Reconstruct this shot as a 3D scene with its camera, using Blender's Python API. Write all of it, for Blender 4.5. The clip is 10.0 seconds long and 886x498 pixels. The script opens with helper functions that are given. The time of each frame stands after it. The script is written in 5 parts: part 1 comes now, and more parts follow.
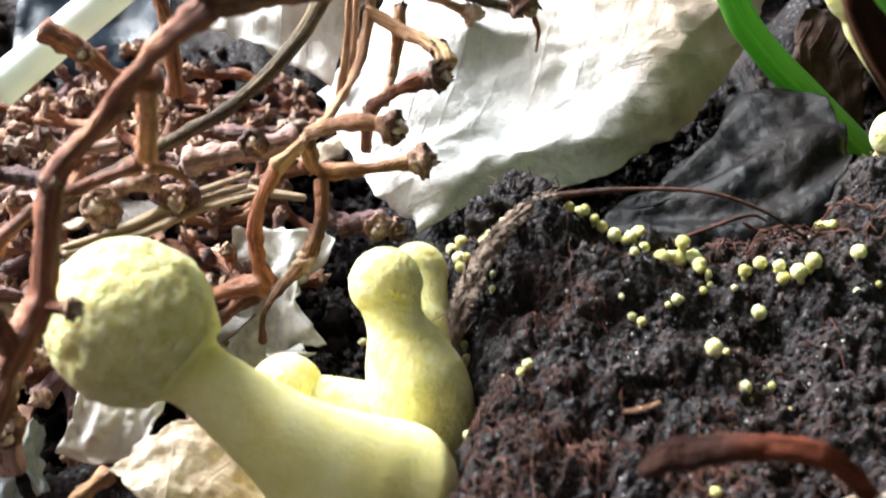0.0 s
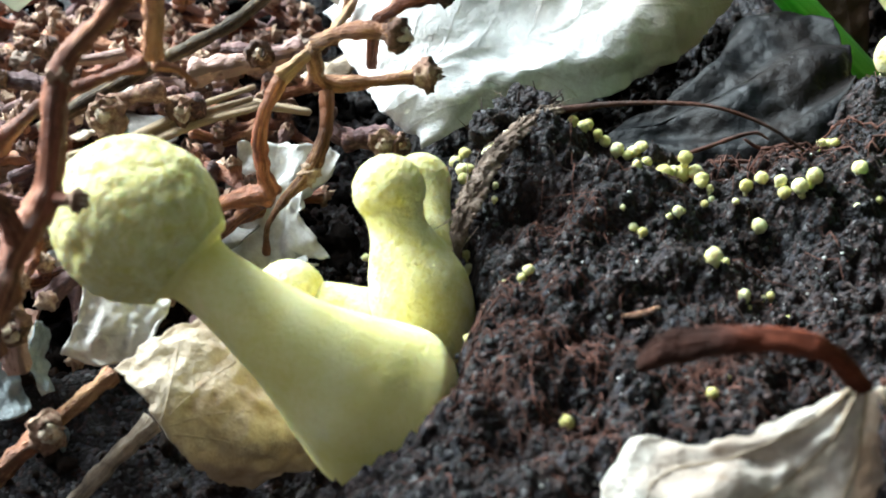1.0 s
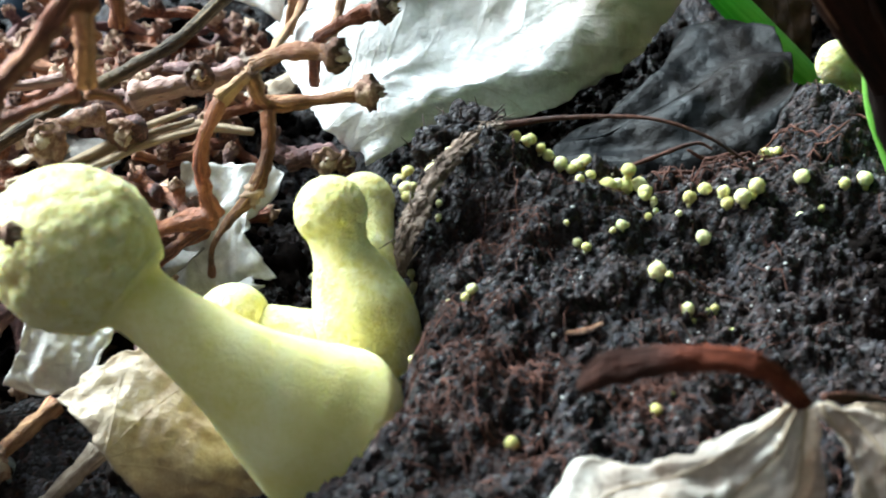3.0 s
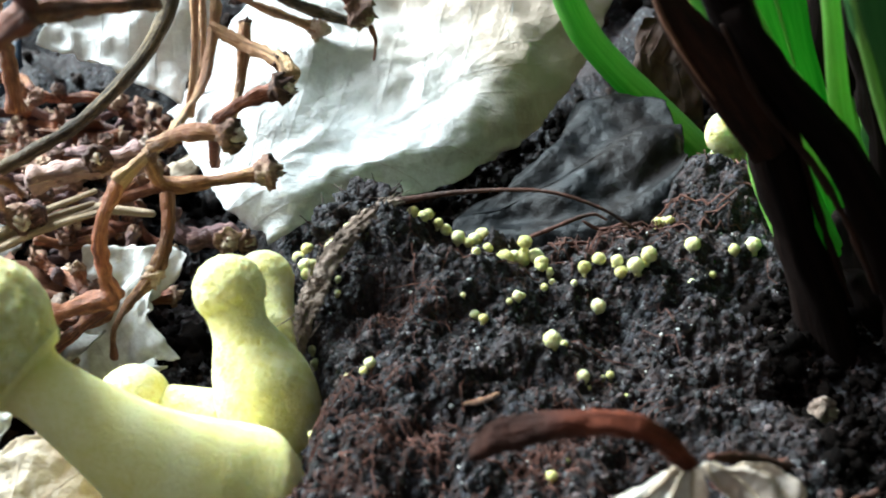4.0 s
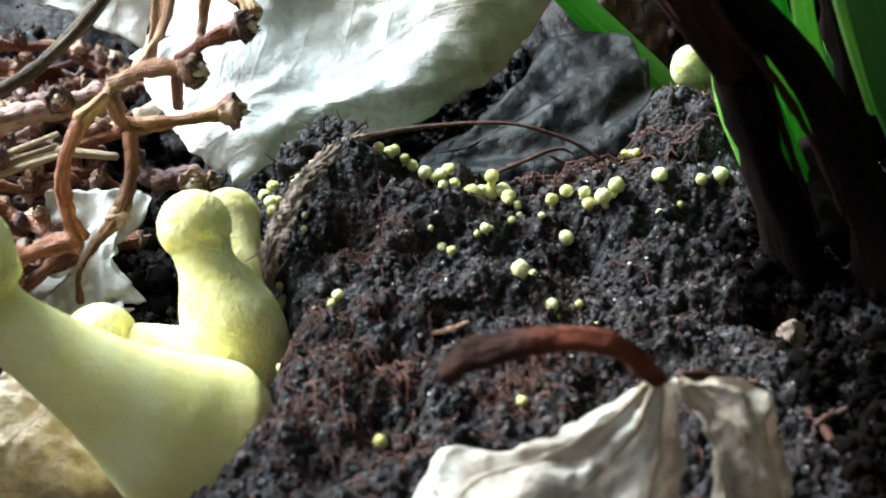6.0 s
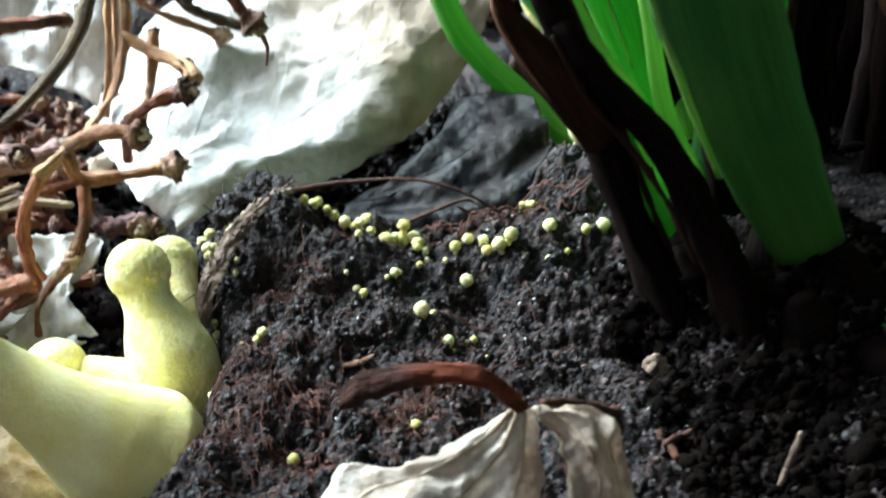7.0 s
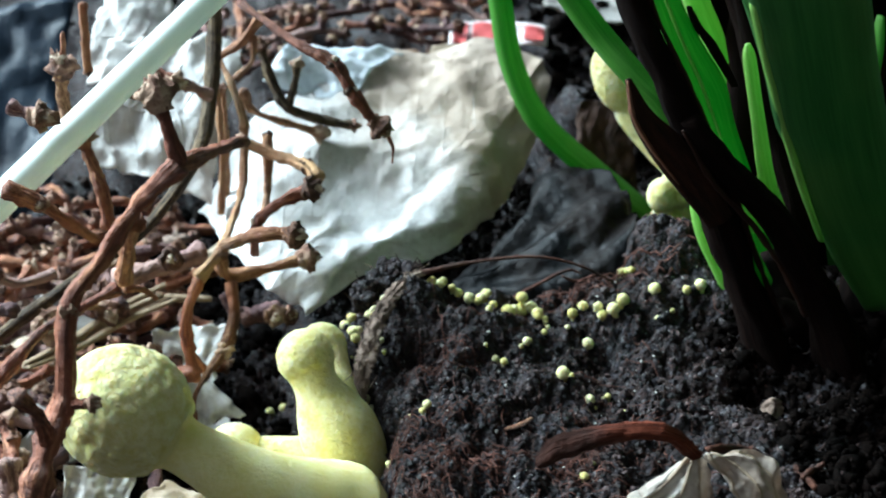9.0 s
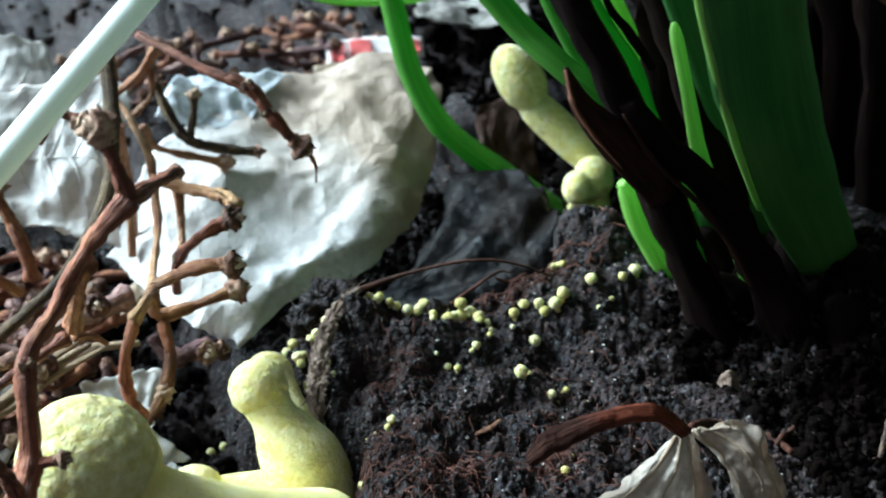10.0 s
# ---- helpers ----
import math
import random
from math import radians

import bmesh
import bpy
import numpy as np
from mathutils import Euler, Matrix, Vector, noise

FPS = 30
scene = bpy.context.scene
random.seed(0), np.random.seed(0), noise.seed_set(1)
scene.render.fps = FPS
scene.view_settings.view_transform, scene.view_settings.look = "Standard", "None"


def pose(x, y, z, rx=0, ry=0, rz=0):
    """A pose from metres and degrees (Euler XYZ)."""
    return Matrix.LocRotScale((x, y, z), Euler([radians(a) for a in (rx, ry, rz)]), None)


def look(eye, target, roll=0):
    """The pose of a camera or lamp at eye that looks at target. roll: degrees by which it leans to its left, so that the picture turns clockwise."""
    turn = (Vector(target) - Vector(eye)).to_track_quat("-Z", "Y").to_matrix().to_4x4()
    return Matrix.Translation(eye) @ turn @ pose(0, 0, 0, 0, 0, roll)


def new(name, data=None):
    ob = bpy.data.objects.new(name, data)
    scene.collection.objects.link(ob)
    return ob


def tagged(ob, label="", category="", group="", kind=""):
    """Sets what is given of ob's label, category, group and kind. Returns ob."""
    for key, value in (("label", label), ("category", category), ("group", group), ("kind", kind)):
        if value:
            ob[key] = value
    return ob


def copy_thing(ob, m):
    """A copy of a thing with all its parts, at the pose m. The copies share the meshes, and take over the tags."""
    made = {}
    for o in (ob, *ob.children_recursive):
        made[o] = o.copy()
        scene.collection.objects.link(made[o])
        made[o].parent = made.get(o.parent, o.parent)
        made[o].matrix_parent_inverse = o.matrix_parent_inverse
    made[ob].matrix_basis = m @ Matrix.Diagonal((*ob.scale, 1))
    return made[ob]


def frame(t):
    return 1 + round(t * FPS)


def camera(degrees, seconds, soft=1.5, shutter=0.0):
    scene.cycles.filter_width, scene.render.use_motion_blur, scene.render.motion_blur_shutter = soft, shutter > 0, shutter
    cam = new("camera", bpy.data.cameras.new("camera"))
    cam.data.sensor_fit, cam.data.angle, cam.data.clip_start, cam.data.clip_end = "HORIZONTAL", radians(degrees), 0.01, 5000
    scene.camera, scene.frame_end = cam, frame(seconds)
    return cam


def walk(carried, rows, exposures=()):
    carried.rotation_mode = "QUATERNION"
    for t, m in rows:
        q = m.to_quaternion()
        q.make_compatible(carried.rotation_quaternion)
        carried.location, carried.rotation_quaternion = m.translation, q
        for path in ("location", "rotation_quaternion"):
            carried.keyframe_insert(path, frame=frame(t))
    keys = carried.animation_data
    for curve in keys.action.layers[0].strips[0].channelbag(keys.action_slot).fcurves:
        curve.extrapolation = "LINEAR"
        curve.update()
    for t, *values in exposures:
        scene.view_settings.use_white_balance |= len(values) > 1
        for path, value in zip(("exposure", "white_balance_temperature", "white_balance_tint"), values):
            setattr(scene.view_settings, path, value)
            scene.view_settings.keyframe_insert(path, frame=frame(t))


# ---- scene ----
# A corner of a planting bed seen from a hand's width away: young yellow mushrooms, dark peat,
# dry leaves, old grape stalks and green bulb shoots. Sizes below are millimetres, turned into metres by MM.
MM = 0.001

# ---- camera ----
cam = camera(33.99, 10.0, soft=1.8, shutter=0.4)
cam.data.dof.use_dof, cam.data.dof.focus_distance, cam.data.dof.aperture_fstop = True, 0.138, 60
PATH = [
    (0, (-0.0223, -0.0975, 0.0693), (-0.0221, -0.0122, 0.0170), -0.72),
    (0.5, (-0.0219, -0.1005, 0.0675), (-0.0217, -0.0161, 0.0139), -0.03),
    (1, (-0.0221, -0.1005, 0.0662), (-0.0223, -0.0167, 0.0115), -0.07),
    (1.5, (-0.0223, -0.1000, 0.0661), (-0.0229, -0.0168, 0.0106), -0.42),
    (2, (-0.0220, -0.0997, 0.0663), (-0.0223, -0.0164, 0.0109), -0.48),
    (3.3, (-0.0195, -0.0992, 0.0673), (-0.0160, -0.0149, 0.0135), -0.56),
    (3.5, (-0.0190, -0.0994, 0.0672), (-0.0144, -0.0143, 0.0150), -0.46),
    (4, (-0.0179, -0.1009, 0.0676), (-0.0105, -0.0146, 0.0176), -0.34),
    (4.5, (-0.0173, -0.1010, 0.0665), (-0.0086, -0.0153, 0.0156), -0.27),
    (5, (-0.0177, -0.0998, 0.0662), (-0.0093, -0.0146, 0.0145), -0.52),
    (5.2, (-0.0180, -0.0999, 0.0661), (-0.0096, -0.0147, 0.0144), -0.59),
    (6.3, (-0.0175, -0.1037, 0.0642), (-0.0073, -0.0187, 0.0125), -0.30),
    (6.5, (-0.0158, -0.1055, 0.0661), (-0.0047, -0.0204, 0.0146), 0.19),
    (7, (-0.0140, -0.1165, 0.0755), (-0.0025, -0.0311, 0.0249), 0.14),
    (7.5, (-0.0123, -0.1283, 0.0859), (-0.0023, -0.0412, 0.0377), -0.27),
    (8, (-0.0204, -0.1306, 0.0867), (-0.0104, -0.0434, 0.0388), -0.41),
    (8.5, (-0.0245, -0.1300, 0.0864), (-0.0124, -0.0431, 0.0383), -0.72),
    (9, (-0.0369, -0.1257, 0.0874), (-0.0200, -0.0398, 0.0392), -2.07),
    (9.5, (-0.0443, -0.1219, 0.0861), (-0.0214, -0.0369, 0.0386), -2.40),
    (10, (-0.0485, -0.1212, 0.0852), (-0.0197, -0.0379, 0.0381), -4.78),
]
walk(cam, [(t, look(eye, target, roll)) for t, eye, target, roll in PATH],
     [(0, 1.82, 5900, 6), (1.0, 1.7, 5420, -4), (2.2, 1.65, 5370, -6), (3.5, 1.72, 5270, -5), (4.5, 1.67, 5360, -5), (5.2, 1.66, 5360, -5), (6.5, 1.76, 5310, -5), (7.4, 1.73, 5260, -6), (8.0, 1.27, 5110, -7), (8.5, 1.25, 5060, -7), (9.0, 1.16, 5060, -7), (10.0, 1.06, 5060, -7)])

# ---- light ----
SUN_ELEVATION, SUN_AZIMUTH = 34, -48          # degrees; azimuth clockwise from +y
world = bpy.data.worlds.new("overcast_sky")
scene.world = world
world.use_nodes = True
wn = world.node_tree
sky = wn.nodes.new("ShaderNodeTexSky")
sky.sky_type, sky.sun_disc = "NISHITA", False
sky.air_density, sky.dust_density, sky.ozone_density = 0.6, 9.0, 0.3
sky.sun_elevation, sky.sun_rotation = radians(SUN_ELEVATION), radians(SUN_AZIMUTH)
wn.links.new(sky.outputs[0], wn.nodes["Background"].inputs[0])
wn.nodes["Background"].inputs[1].default_value = 0.07
sun = new("sun", bpy.data.lights.new("sun", "SUN"))
sun.data.energy, sun.data.angle, sun.data.color = 5.6, radians(40), (1.0, 0.98, 0.95)
ce, se = math.cos(radians(SUN_ELEVATION)), math.sin(radians(SUN_ELEVATION))
sun.matrix_world = look((math.sin(radians(SUN_AZIMUTH)) * ce, math.cos(radians(SUN_AZIMUTH)) * ce, se), (0, 0, 0))


# ---- materials ----
def material(name, dark, light, scale=300, rough=0.7, bump=0.3, fine=1500, spec=0.4, translucent=0.0, subsurface=0.0,
             spread=(0.35, 0.65), veins=0.0, vary=0.0, streak=None, bump_size=0.0004, mid=None, tint=None, margin=None, blotch=None, island=False, scales=None, fibre=0.0, specks=None, withers=0.86):
    """Two scales of noise drive colour and relief; scales are per metre."""
    m = bpy.data.materials.new(name)
    m.use_nodes = True
    nt = m.node_tree
    nodes, link = nt.nodes, nt.links.new
    b = nodes["Principled BSDF"]
    out = nodes["Material Output"]
    co = nodes.new("ShaderNodeTexCoord")
    vec = co.outputs["Object"]
    if streak:
        mp = nodes.new("ShaderNodeMapping")
        mp.inputs["Scale"].default_value = streak
        link(co.outputs["UV"], mp.inputs[0])
        vec = mp.outputs[0]
    n1 = nodes.new("ShaderNodeTexNoise")
    n1.inputs["Scale"].default_value, n1.inputs["Detail"].default_value, n1.inputs["Roughness"].default_value = scale, 5, 0.62
    n2 = nodes.new("ShaderNodeTexNoise")
    n2.inputs["Scale"].default_value, n2.inputs["Detail"].default_value, n2.inputs["Roughness"].default_value = fine, 4, 0.7
    link(vec, n1.inputs["Vector"])
    link(vec, n2.inputs["Vector"])
    ramp = nodes.new("ShaderNodeValToRGB")
    ramp.color_ramp.elements[0].position, ramp.color_ramp.elements[1].position = spread
    ramp.color_ramp.elements[0].color, ramp.color_ramp.elements[1].color = (*dark, 1), (*light, 1)
    if mid:
        e = ramp.color_ramp.elements.new(0.5 * (spread[0] + spread[1]))
        e.color = (*mid, 1)
    mixf = nodes.new("ShaderNodeMix")
    mixf.inputs[0].default_value = 0.35
    link(n1.outputs[0], mixf.inputs[2])
    link(n2.outputs[0], mixf.inputs[3])
    value = mixf.outputs[0]
    if vary:
        info = nodes.new("ShaderNodeNewGeometry" if island else "ShaderNodeObjectInfo")
        ma = nodes.new("ShaderNodeMath")
        ma.operation = "MULTIPLY_ADD"
        ma.inputs[1].default_value, ma.inputs[2].default_value = vary, -vary / 2
        link(info.outputs["Random Per Island" if island else "Random"], ma.inputs[0])
        ad = nodes.new("ShaderNodeMath")
        link(value, ad.inputs[0])
        link(ma.outputs[0], ad.inputs[1])
        value = ad.outputs[0]
    height = n2.outputs[0]
    if fibre:
        # fine grooves along the stem
        along = nodes.new("ShaderNodeMapping")
        along.inputs["Scale"].default_value = (5.0, 20.0, 1.0)
        link(co.outputs["UV"], along.inputs[0])
        groove = nodes.new("ShaderNodeTexNoise")
        groove.inputs["Scale"].default_value, groove.inputs["Detail"].default_value = 1.0, 4
        link(along.outputs[0], groove.inputs["Vector"])
        shade = nodes.new("ShaderNodeMath")
        shade.operation = "MULTIPLY_ADD"
        shade.inputs[1].default_value = fibre
        link(groove.outputs[0], shade.inputs[0])
        less = nodes.new("ShaderNodeMath")
        less.operation = "SUBTRACT"
        less.inputs[1].default_value = fibre / 2
        link(value, less.inputs[0])
        link(less.outputs[0], shade.inputs[2])
        value = shade.outputs[0]
        rough_up = nodes.new("ShaderNodeMath")
        link(groove.outputs[0], rough_up.inputs[0])
        link(n2.outputs[0], rough_up.inputs[1])
        height = rough_up.outputs[0]
    link(value, ramp.inputs[0])
    colour = ramp.outputs[0]
    if scales:
        # mealy flakes: rounded patches of one size with grooves between them
        per_metre, amount = scales
        wander = nodes.new("ShaderNodeMix")
        wander.data_type, wander.blend_type = "VECTOR", "MIX"
        wander.inputs[0].default_value = 0.0012
        link(co.outputs["Object"], wander.inputs[4])
        link(n1.outputs[1], wander.inputs[5])
        cells = nodes.new("ShaderNodeTexVoronoi")
        cells.feature = "SMOOTH_F1"
        cells.inputs["Scale"].default_value = per_metre
        link(wander.outputs[1], cells.inputs["Vector"])
        flake = nodes.new("ShaderNodeMath")
        flake.operation = "MULTIPLY_ADD"
        flake.inputs[1].default_value = -amount
        link(cells.outputs["Distance"], flake.inputs[0])
        link(n2.outputs[0], flake.inputs[2])
        height = flake.outputs[0]
    if veins:
        # side veins slant away from the midrib: lines of equal u * count - |v| * slant
        sep = nodes.new("ShaderNodeSeparateXYZ")
        link(co.outputs["UV"], sep.inputs[0])
        def math_node(op, a, c, d=None):
            q = nodes.new("ShaderNodeMath")
            q.operation = op
            for i, w in enumerate((a, c, d)):
                if w is None:
                    continue
                if isinstance(w, (int, float)):
                    q.inputs[i].default_value = w
                else:
                    link(w, q.inputs[i])
            return q.outputs[0]
        across = math_node("ABSOLUTE", math_node("MULTIPLY_ADD", sep.outputs[1], 2.0, -1.0), 0)
        wob = math_node("MULTIPLY_ADD", n1.outputs[0], 0.5, -0.25)
        s = math_node("ADD", math_node("MULTIPLY_ADD", sep.outputs[0], 9.0, math_node("MULTIPLY", across, -3.2)), wob)
        line = math_node("PINGPONG", s, 0.5)
        rib = nodes.new("ShaderNodeMapRange")
        rib.inputs[1].default_value, rib.inputs[2].default_value, rib.inputs[3].default_value, rib.inputs[4].default_value = 0.0, 0.07, 1.0, 0.0
        link(line, rib.inputs[0])
        rib2 = nodes.new("ShaderNodeMapRange")
        rib2.inputs[1].default_value, rib2.inputs[2].default_value, rib2.inputs[3].default_value, rib2.inputs[4].default_value = 0.0, 0.04, 1.0, 0.0
        link(across, rib2.inputs[0])
        ribs = math_node("MAXIMUM", rib.outputs[0], rib2.outputs[0])
        vo = nodes.new("ShaderNodeTexVoronoi")
        vo.feature = "DISTANCE_TO_EDGE"
        vo.inputs["Scale"].default_value = 700
        link(co.outputs["Object"], vo.inputs["Vector"])
        net = nodes.new("ShaderNodeMapRange")
        net.inputs[1].default_value, net.inputs[2].default_value, net.inputs[3].default_value, net.inputs[4].default_value = 0.0, 0.10, 0.22, 0.0
        link(vo.outputs[0], net.inputs[0])
        ribs = math_node("MAXIMUM", ribs, net.outputs[0])
        height = math_node("ADD", math_node("MULTIPLY", height, 0.6), math_node("MULTIPLY", ribs, min(0.22, veins * 1.2)))
        cm = nodes.new("ShaderNodeMix")
        cm.data_type, cm.blend_type = "RGBA", "MULTIPLY"
        link(math_node("MULTIPLY", ribs, veins), cm.inputs[0])
        link(colour, cm.inputs[6])
        cm.inputs[7].default_value = (*(tint or (0.55, 0.45, 0.35)), 1)
        colour = cm.outputs[2]
    if specks:
        # grains of several colours side by side
        per_metre, amount, tones = specks
        grain = nodes.new("ShaderNodeTexVoronoi")
        grain.inputs["Scale"].default_value, grain.inputs["Randomness"].default_value = per_metre, 1.0
        link(vec, grain.inputs["Vector"])
        pick = nodes.new("ShaderNodeSeparateColor")
        link(grain.outputs["Color"], pick.inputs[0])
        tone = nodes.new("ShaderNodeValToRGB")
        tone.color_ramp.interpolation = "CONSTANT"
        for k, (at, rgb) in enumerate(tones):
            e = tone.color_ramp.elements[k] if k < 2 else tone.color_ramp.elements.new(at)
            e.position, e.color = at, (*rgb, 1)
        link(pick.outputs[0], tone.inputs[0])
        laid = nodes.new("ShaderNodeMix")
        laid.data_type = "RGBA"
        laid.inputs[0].default_value = amount
        link(colour, laid.inputs[6])
        link(tone.outputs[0], laid.inputs[7])
        colour = laid.outputs[2]
        height_up = nodes.new("ShaderNodeMath")
        height_up.operation = "MULTIPLY_ADD"
        height_up.inputs[1].default_value = -0.8
        link(grain.outputs["Distance"], height_up.inputs[0])
        link(height, height_up.inputs[2])
        height = height_up.outputs[0]
    if blotch:
        # broad stains of a second colour
        stain, per_metre, amount = blotch
        n3 = nodes.new("ShaderNodeTexNoise")
        n3.inputs["Scale"].default_value, n3.inputs["Detail"].default_value = per_metre, 3
        link(co.outputs["Object"], n3.inputs["Vector"])
        where = nodes.new("ShaderNodeMapRange")
        where.inputs[1].default_value, where.inputs[2].default_value, where.inputs[4].default_value = 0.42, 0.62, amount
        link(n3.outputs[0], where.inputs[0])
        over = nodes.new("ShaderNodeMix")
        over.data_type = "RGBA"
        link(where.outputs[0], over.inputs[0])
        link(colour, over.inputs[6])
        over.inputs[7].default_value = (*stain, 1)
        colour = over.outputs[2]
    if margin:
        # an old leaf turns brown from its tip inwards, unevenly
        sx = nodes.new("ShaderNodeSeparateXYZ")
        link(co.outputs["UV"], sx.inputs[0])
        wave = nodes.new("ShaderNodeMath")
        wave.operation = "MULTIPLY_ADD"
        wave.inputs[1].default_value = 0.7
        link(n1.outputs[0], wave.inputs[0])
        link(sx.outputs[0], wave.inputs[2])
        tip = nodes.new("ShaderNodeMapRange")
        tip.inputs[1].default_value, tip.inputs[2].default_value, tip.inputs[4].default_value = withers, withers + 0.26, 0.9
        link(wave.outputs[0], tip.inputs[0])
        brown = nodes.new("ShaderNodeMix")
        brown.data_type = "RGBA"
        link(tip.outputs[0], brown.inputs[0])
        link(colour, brown.inputs[6])
        brown.inputs[7].default_value = (*margin, 1)
        colour = brown.outputs[2]
    link(colour, b.inputs["Base Color"])
    b.inputs["Specular IOR Level"].default_value = spec
    rr = nodes.new("ShaderNodeMapRange")
    rr.inputs[3].default_value, rr.inputs[4].default_value = max(rough - 0.18, 0.05), min(rough + 0.15, 1)
    link(n1.outputs[0], rr.inputs[0])
    link(rr.outputs[0], b.inputs["Roughness"])
    bp = nodes.new("ShaderNodeBump")
    bp.inputs["Strength"].default_value, bp.inputs["Distance"].default_value = bump, bump_size
    link(height, bp.inputs["Height"])
    link(bp.outputs[0], b.inputs["Normal"])
    if subsurface:
        b.inputs["Subsurface Weight"].default_value = subsurface
        b.inputs["Subsurface Radius"].default_value = (1.0, 0.8, 0.35)
        b.inputs["Subsurface Scale"].default_value = 0.0011
    if translucent:
        tr = nodes.new("ShaderNodeBsdfTranslucent")
        mx = nodes.new("ShaderNodeMixShader")
        mx.inputs[0].default_value = translucent
        link(colour, tr.inputs[0])
        link(b.outputs[0], mx.inputs[1])
        link(tr.outputs[0], mx.inputs[2])
        link(mx.outputs[0], out.inputs[0])
    return m


# Dark and reddish peat grains; the bluish and palest tones are painted glints.
PEAT_GRAIN_GLINTS = ((0.0, (0.0008, 0.0007, 0.0008)), (0.34, (0.010, 0.0075, 0.009)), (0.62, (0.038, 0.019, 0.016)), (0.78, (0.036, 0.036, 0.046)), (0.94, (0.14, 0.135, 0.14)))
SOIL = material("peat", (0.0013, 0.0011, 0.0014), (0.046, 0.030, 0.029), scale=230, fine=2400, rough=0.66, bump=1.0, spec=0.2, mid=(0.010, 0.0070, 0.0076), blotch=((0.028, 0.0130, 0.0105), 75, 0.32), specks=(2300, 0.6, PEAT_GRAIN_GLINTS))
CRUMB = material("peat_crumb", (0.0012, 0.001, 0.0013), (0.070, 0.044, 0.041), scale=150, fine=2600, rough=0.55, bump=1.0, spec=0.34, mid=(0.010, 0.0070, 0.0074), vary=0.65, island=True)
# Near-black soil colour that stands in for deep shade.
SHADE_CRUMB = material("shade_black_crumb", (0.0006, 0.0005, 0.0004), (0.0050, 0.0030, 0.0022), scale=200, fine=2600, rough=0.95, bump=0.9, spec=0.03)
DULL_CRUMB = material("dry_soil_crumb", (0.002, 0.0015, 0.0013), (0.035, 0.018, 0.011), scale=150, fine=2600, rough=0.85, bump=0.9, spec=0.15)
GLINT_GRAIN = material("pale_glint_grain", (0.16, 0.16, 0.15), (0.5, 0.48, 0.44), scale=600, rough=0.6)
FIBRE_DARK = material("dark_root_fibre", (0.010, 0.006, 0.005), (0.055, 0.030, 0.021), scale=300, rough=0.75, spec=0.25)
FIBRE = material("root_fibre", (0.018, 0.009, 0.007), (0.13, 0.058, 0.042), scale=300, rough=0.85, spec=0.15)
YELLOW = material("mushroom_skin", (0.70, 0.63, 0.20), (0.88, 0.85, 0.51), scale=800, fine=1900, rough=0.9, bump=1.0, spec=0.1, subsurface=0.4, bump_size=0.0008, scales=(950, 0.9))
STEM_Y = material("mushroom_stem_skin", (0.74, 0.68, 0.24), (0.88, 0.845, 0.50), scale=140, fine=2200, rough=0.85, bump=0.5, spec=0.15, subsurface=0.5, blotch=((0.70, 0.62, 0.17), 150, 0.5))
STEM_SHORT = material("short_stem_skin", (0.71, 0.64, 0.20), (0.87, 0.83, 0.49), scale=600, fine=1900, rough=0.9, bump=0.9, spec=0.12, subsurface=0.4, bump_size=0.0006, scales=(1700, 0.3))
DOT = material("button_skin", (0.56, 0.52, 0.19), (0.79, 0.76, 0.42), scale=700, fine=3000, rough=0.8, bump=0.6, spec=0.25, subsurface=0.2, vary=0.5)
TWIG = material("grape_stalk_bark", (0.07, 0.020, 0.011), (0.46, 0.215, 0.10), scale=200, fine=1400, rough=0.7, bump=1.0, bump_size=0.0006, vary=0.25, mid=(0.26, 0.098, 0.052), blotch=((0.30, 0.095, 0.046), 130, 0.55), fibre=0.8)
TWIG_RED = material("grape_stalk_red", (0.10, 0.026, 0.014), (0.48, 0.19, 0.085), scale=200, fine=1400, rough=0.62, bump=0.9, bump_size=0.0005, mid=(0.27, 0.072, 0.035), blotch=((0.40, 0.19, 0.095), 120, 0.35), fibre=0.8)
TWIG_TAN = material("grape_stalk_tan", (0.13, 0.050, 0.021), (0.58, 0.36, 0.17), scale=200, fine=1500, rough=0.7, bump=1.0, bump_size=0.0006, vary=0.25, mid=(0.38, 0.205, 0.10), blotch=((0.34, 0.125, 0.058), 110, 0.75), fibre=0.8)
TWIG_DARK = material("old_branch_bark", (0.016, 0.011, 0.007), (0.20, 0.145, 0.08), scale=200, fine=1500, rough=0.8, bump=1.0, bump_size=0.0006, spec=0.2, mid=(0.075, 0.052, 0.032), blotch=((0.15, 0.115, 0.07), 90, 0.4), fibre=0.8)
TWIG_DULL = material("old_stalk_bark", (0.06, 0.027, 0.025), (0.46, 0.30, 0.25), scale=260, fine=1400, rough=0.82, bump=1.0, bump_size=0.0006, vary=0.5, mid=(0.20, 0.10, 0.085), blotch=((0.14, 0.07, 0.075), 140, 0.6), fibre=0.8)
KNOB = material("stalk_end_cork", (0.07, 0.035, 0.024), (0.56, 0.40, 0.28), scale=420, fine=1800, rough=0.88, bump=1.0, bump_size=0.0006, mid=(0.25, 0.135, 0.09), vary=0.25)
CORK_CORE = material("pale_stalk_core", (0.30, 0.20, 0.13), (0.72, 0.62, 0.48), scale=500, fine=2000, rough=0.9, bump=1.0, bump_size=0.0005, spec=0.15)
STRAW_BARK = material("grey_tan_stalk", (0.16, 0.12, 0.09), (0.52, 0.43, 0.33), scale=220, fine=1400, rough=0.8, bump=0.9, mid=(0.34, 0.265, 0.19), fibre=0.8)
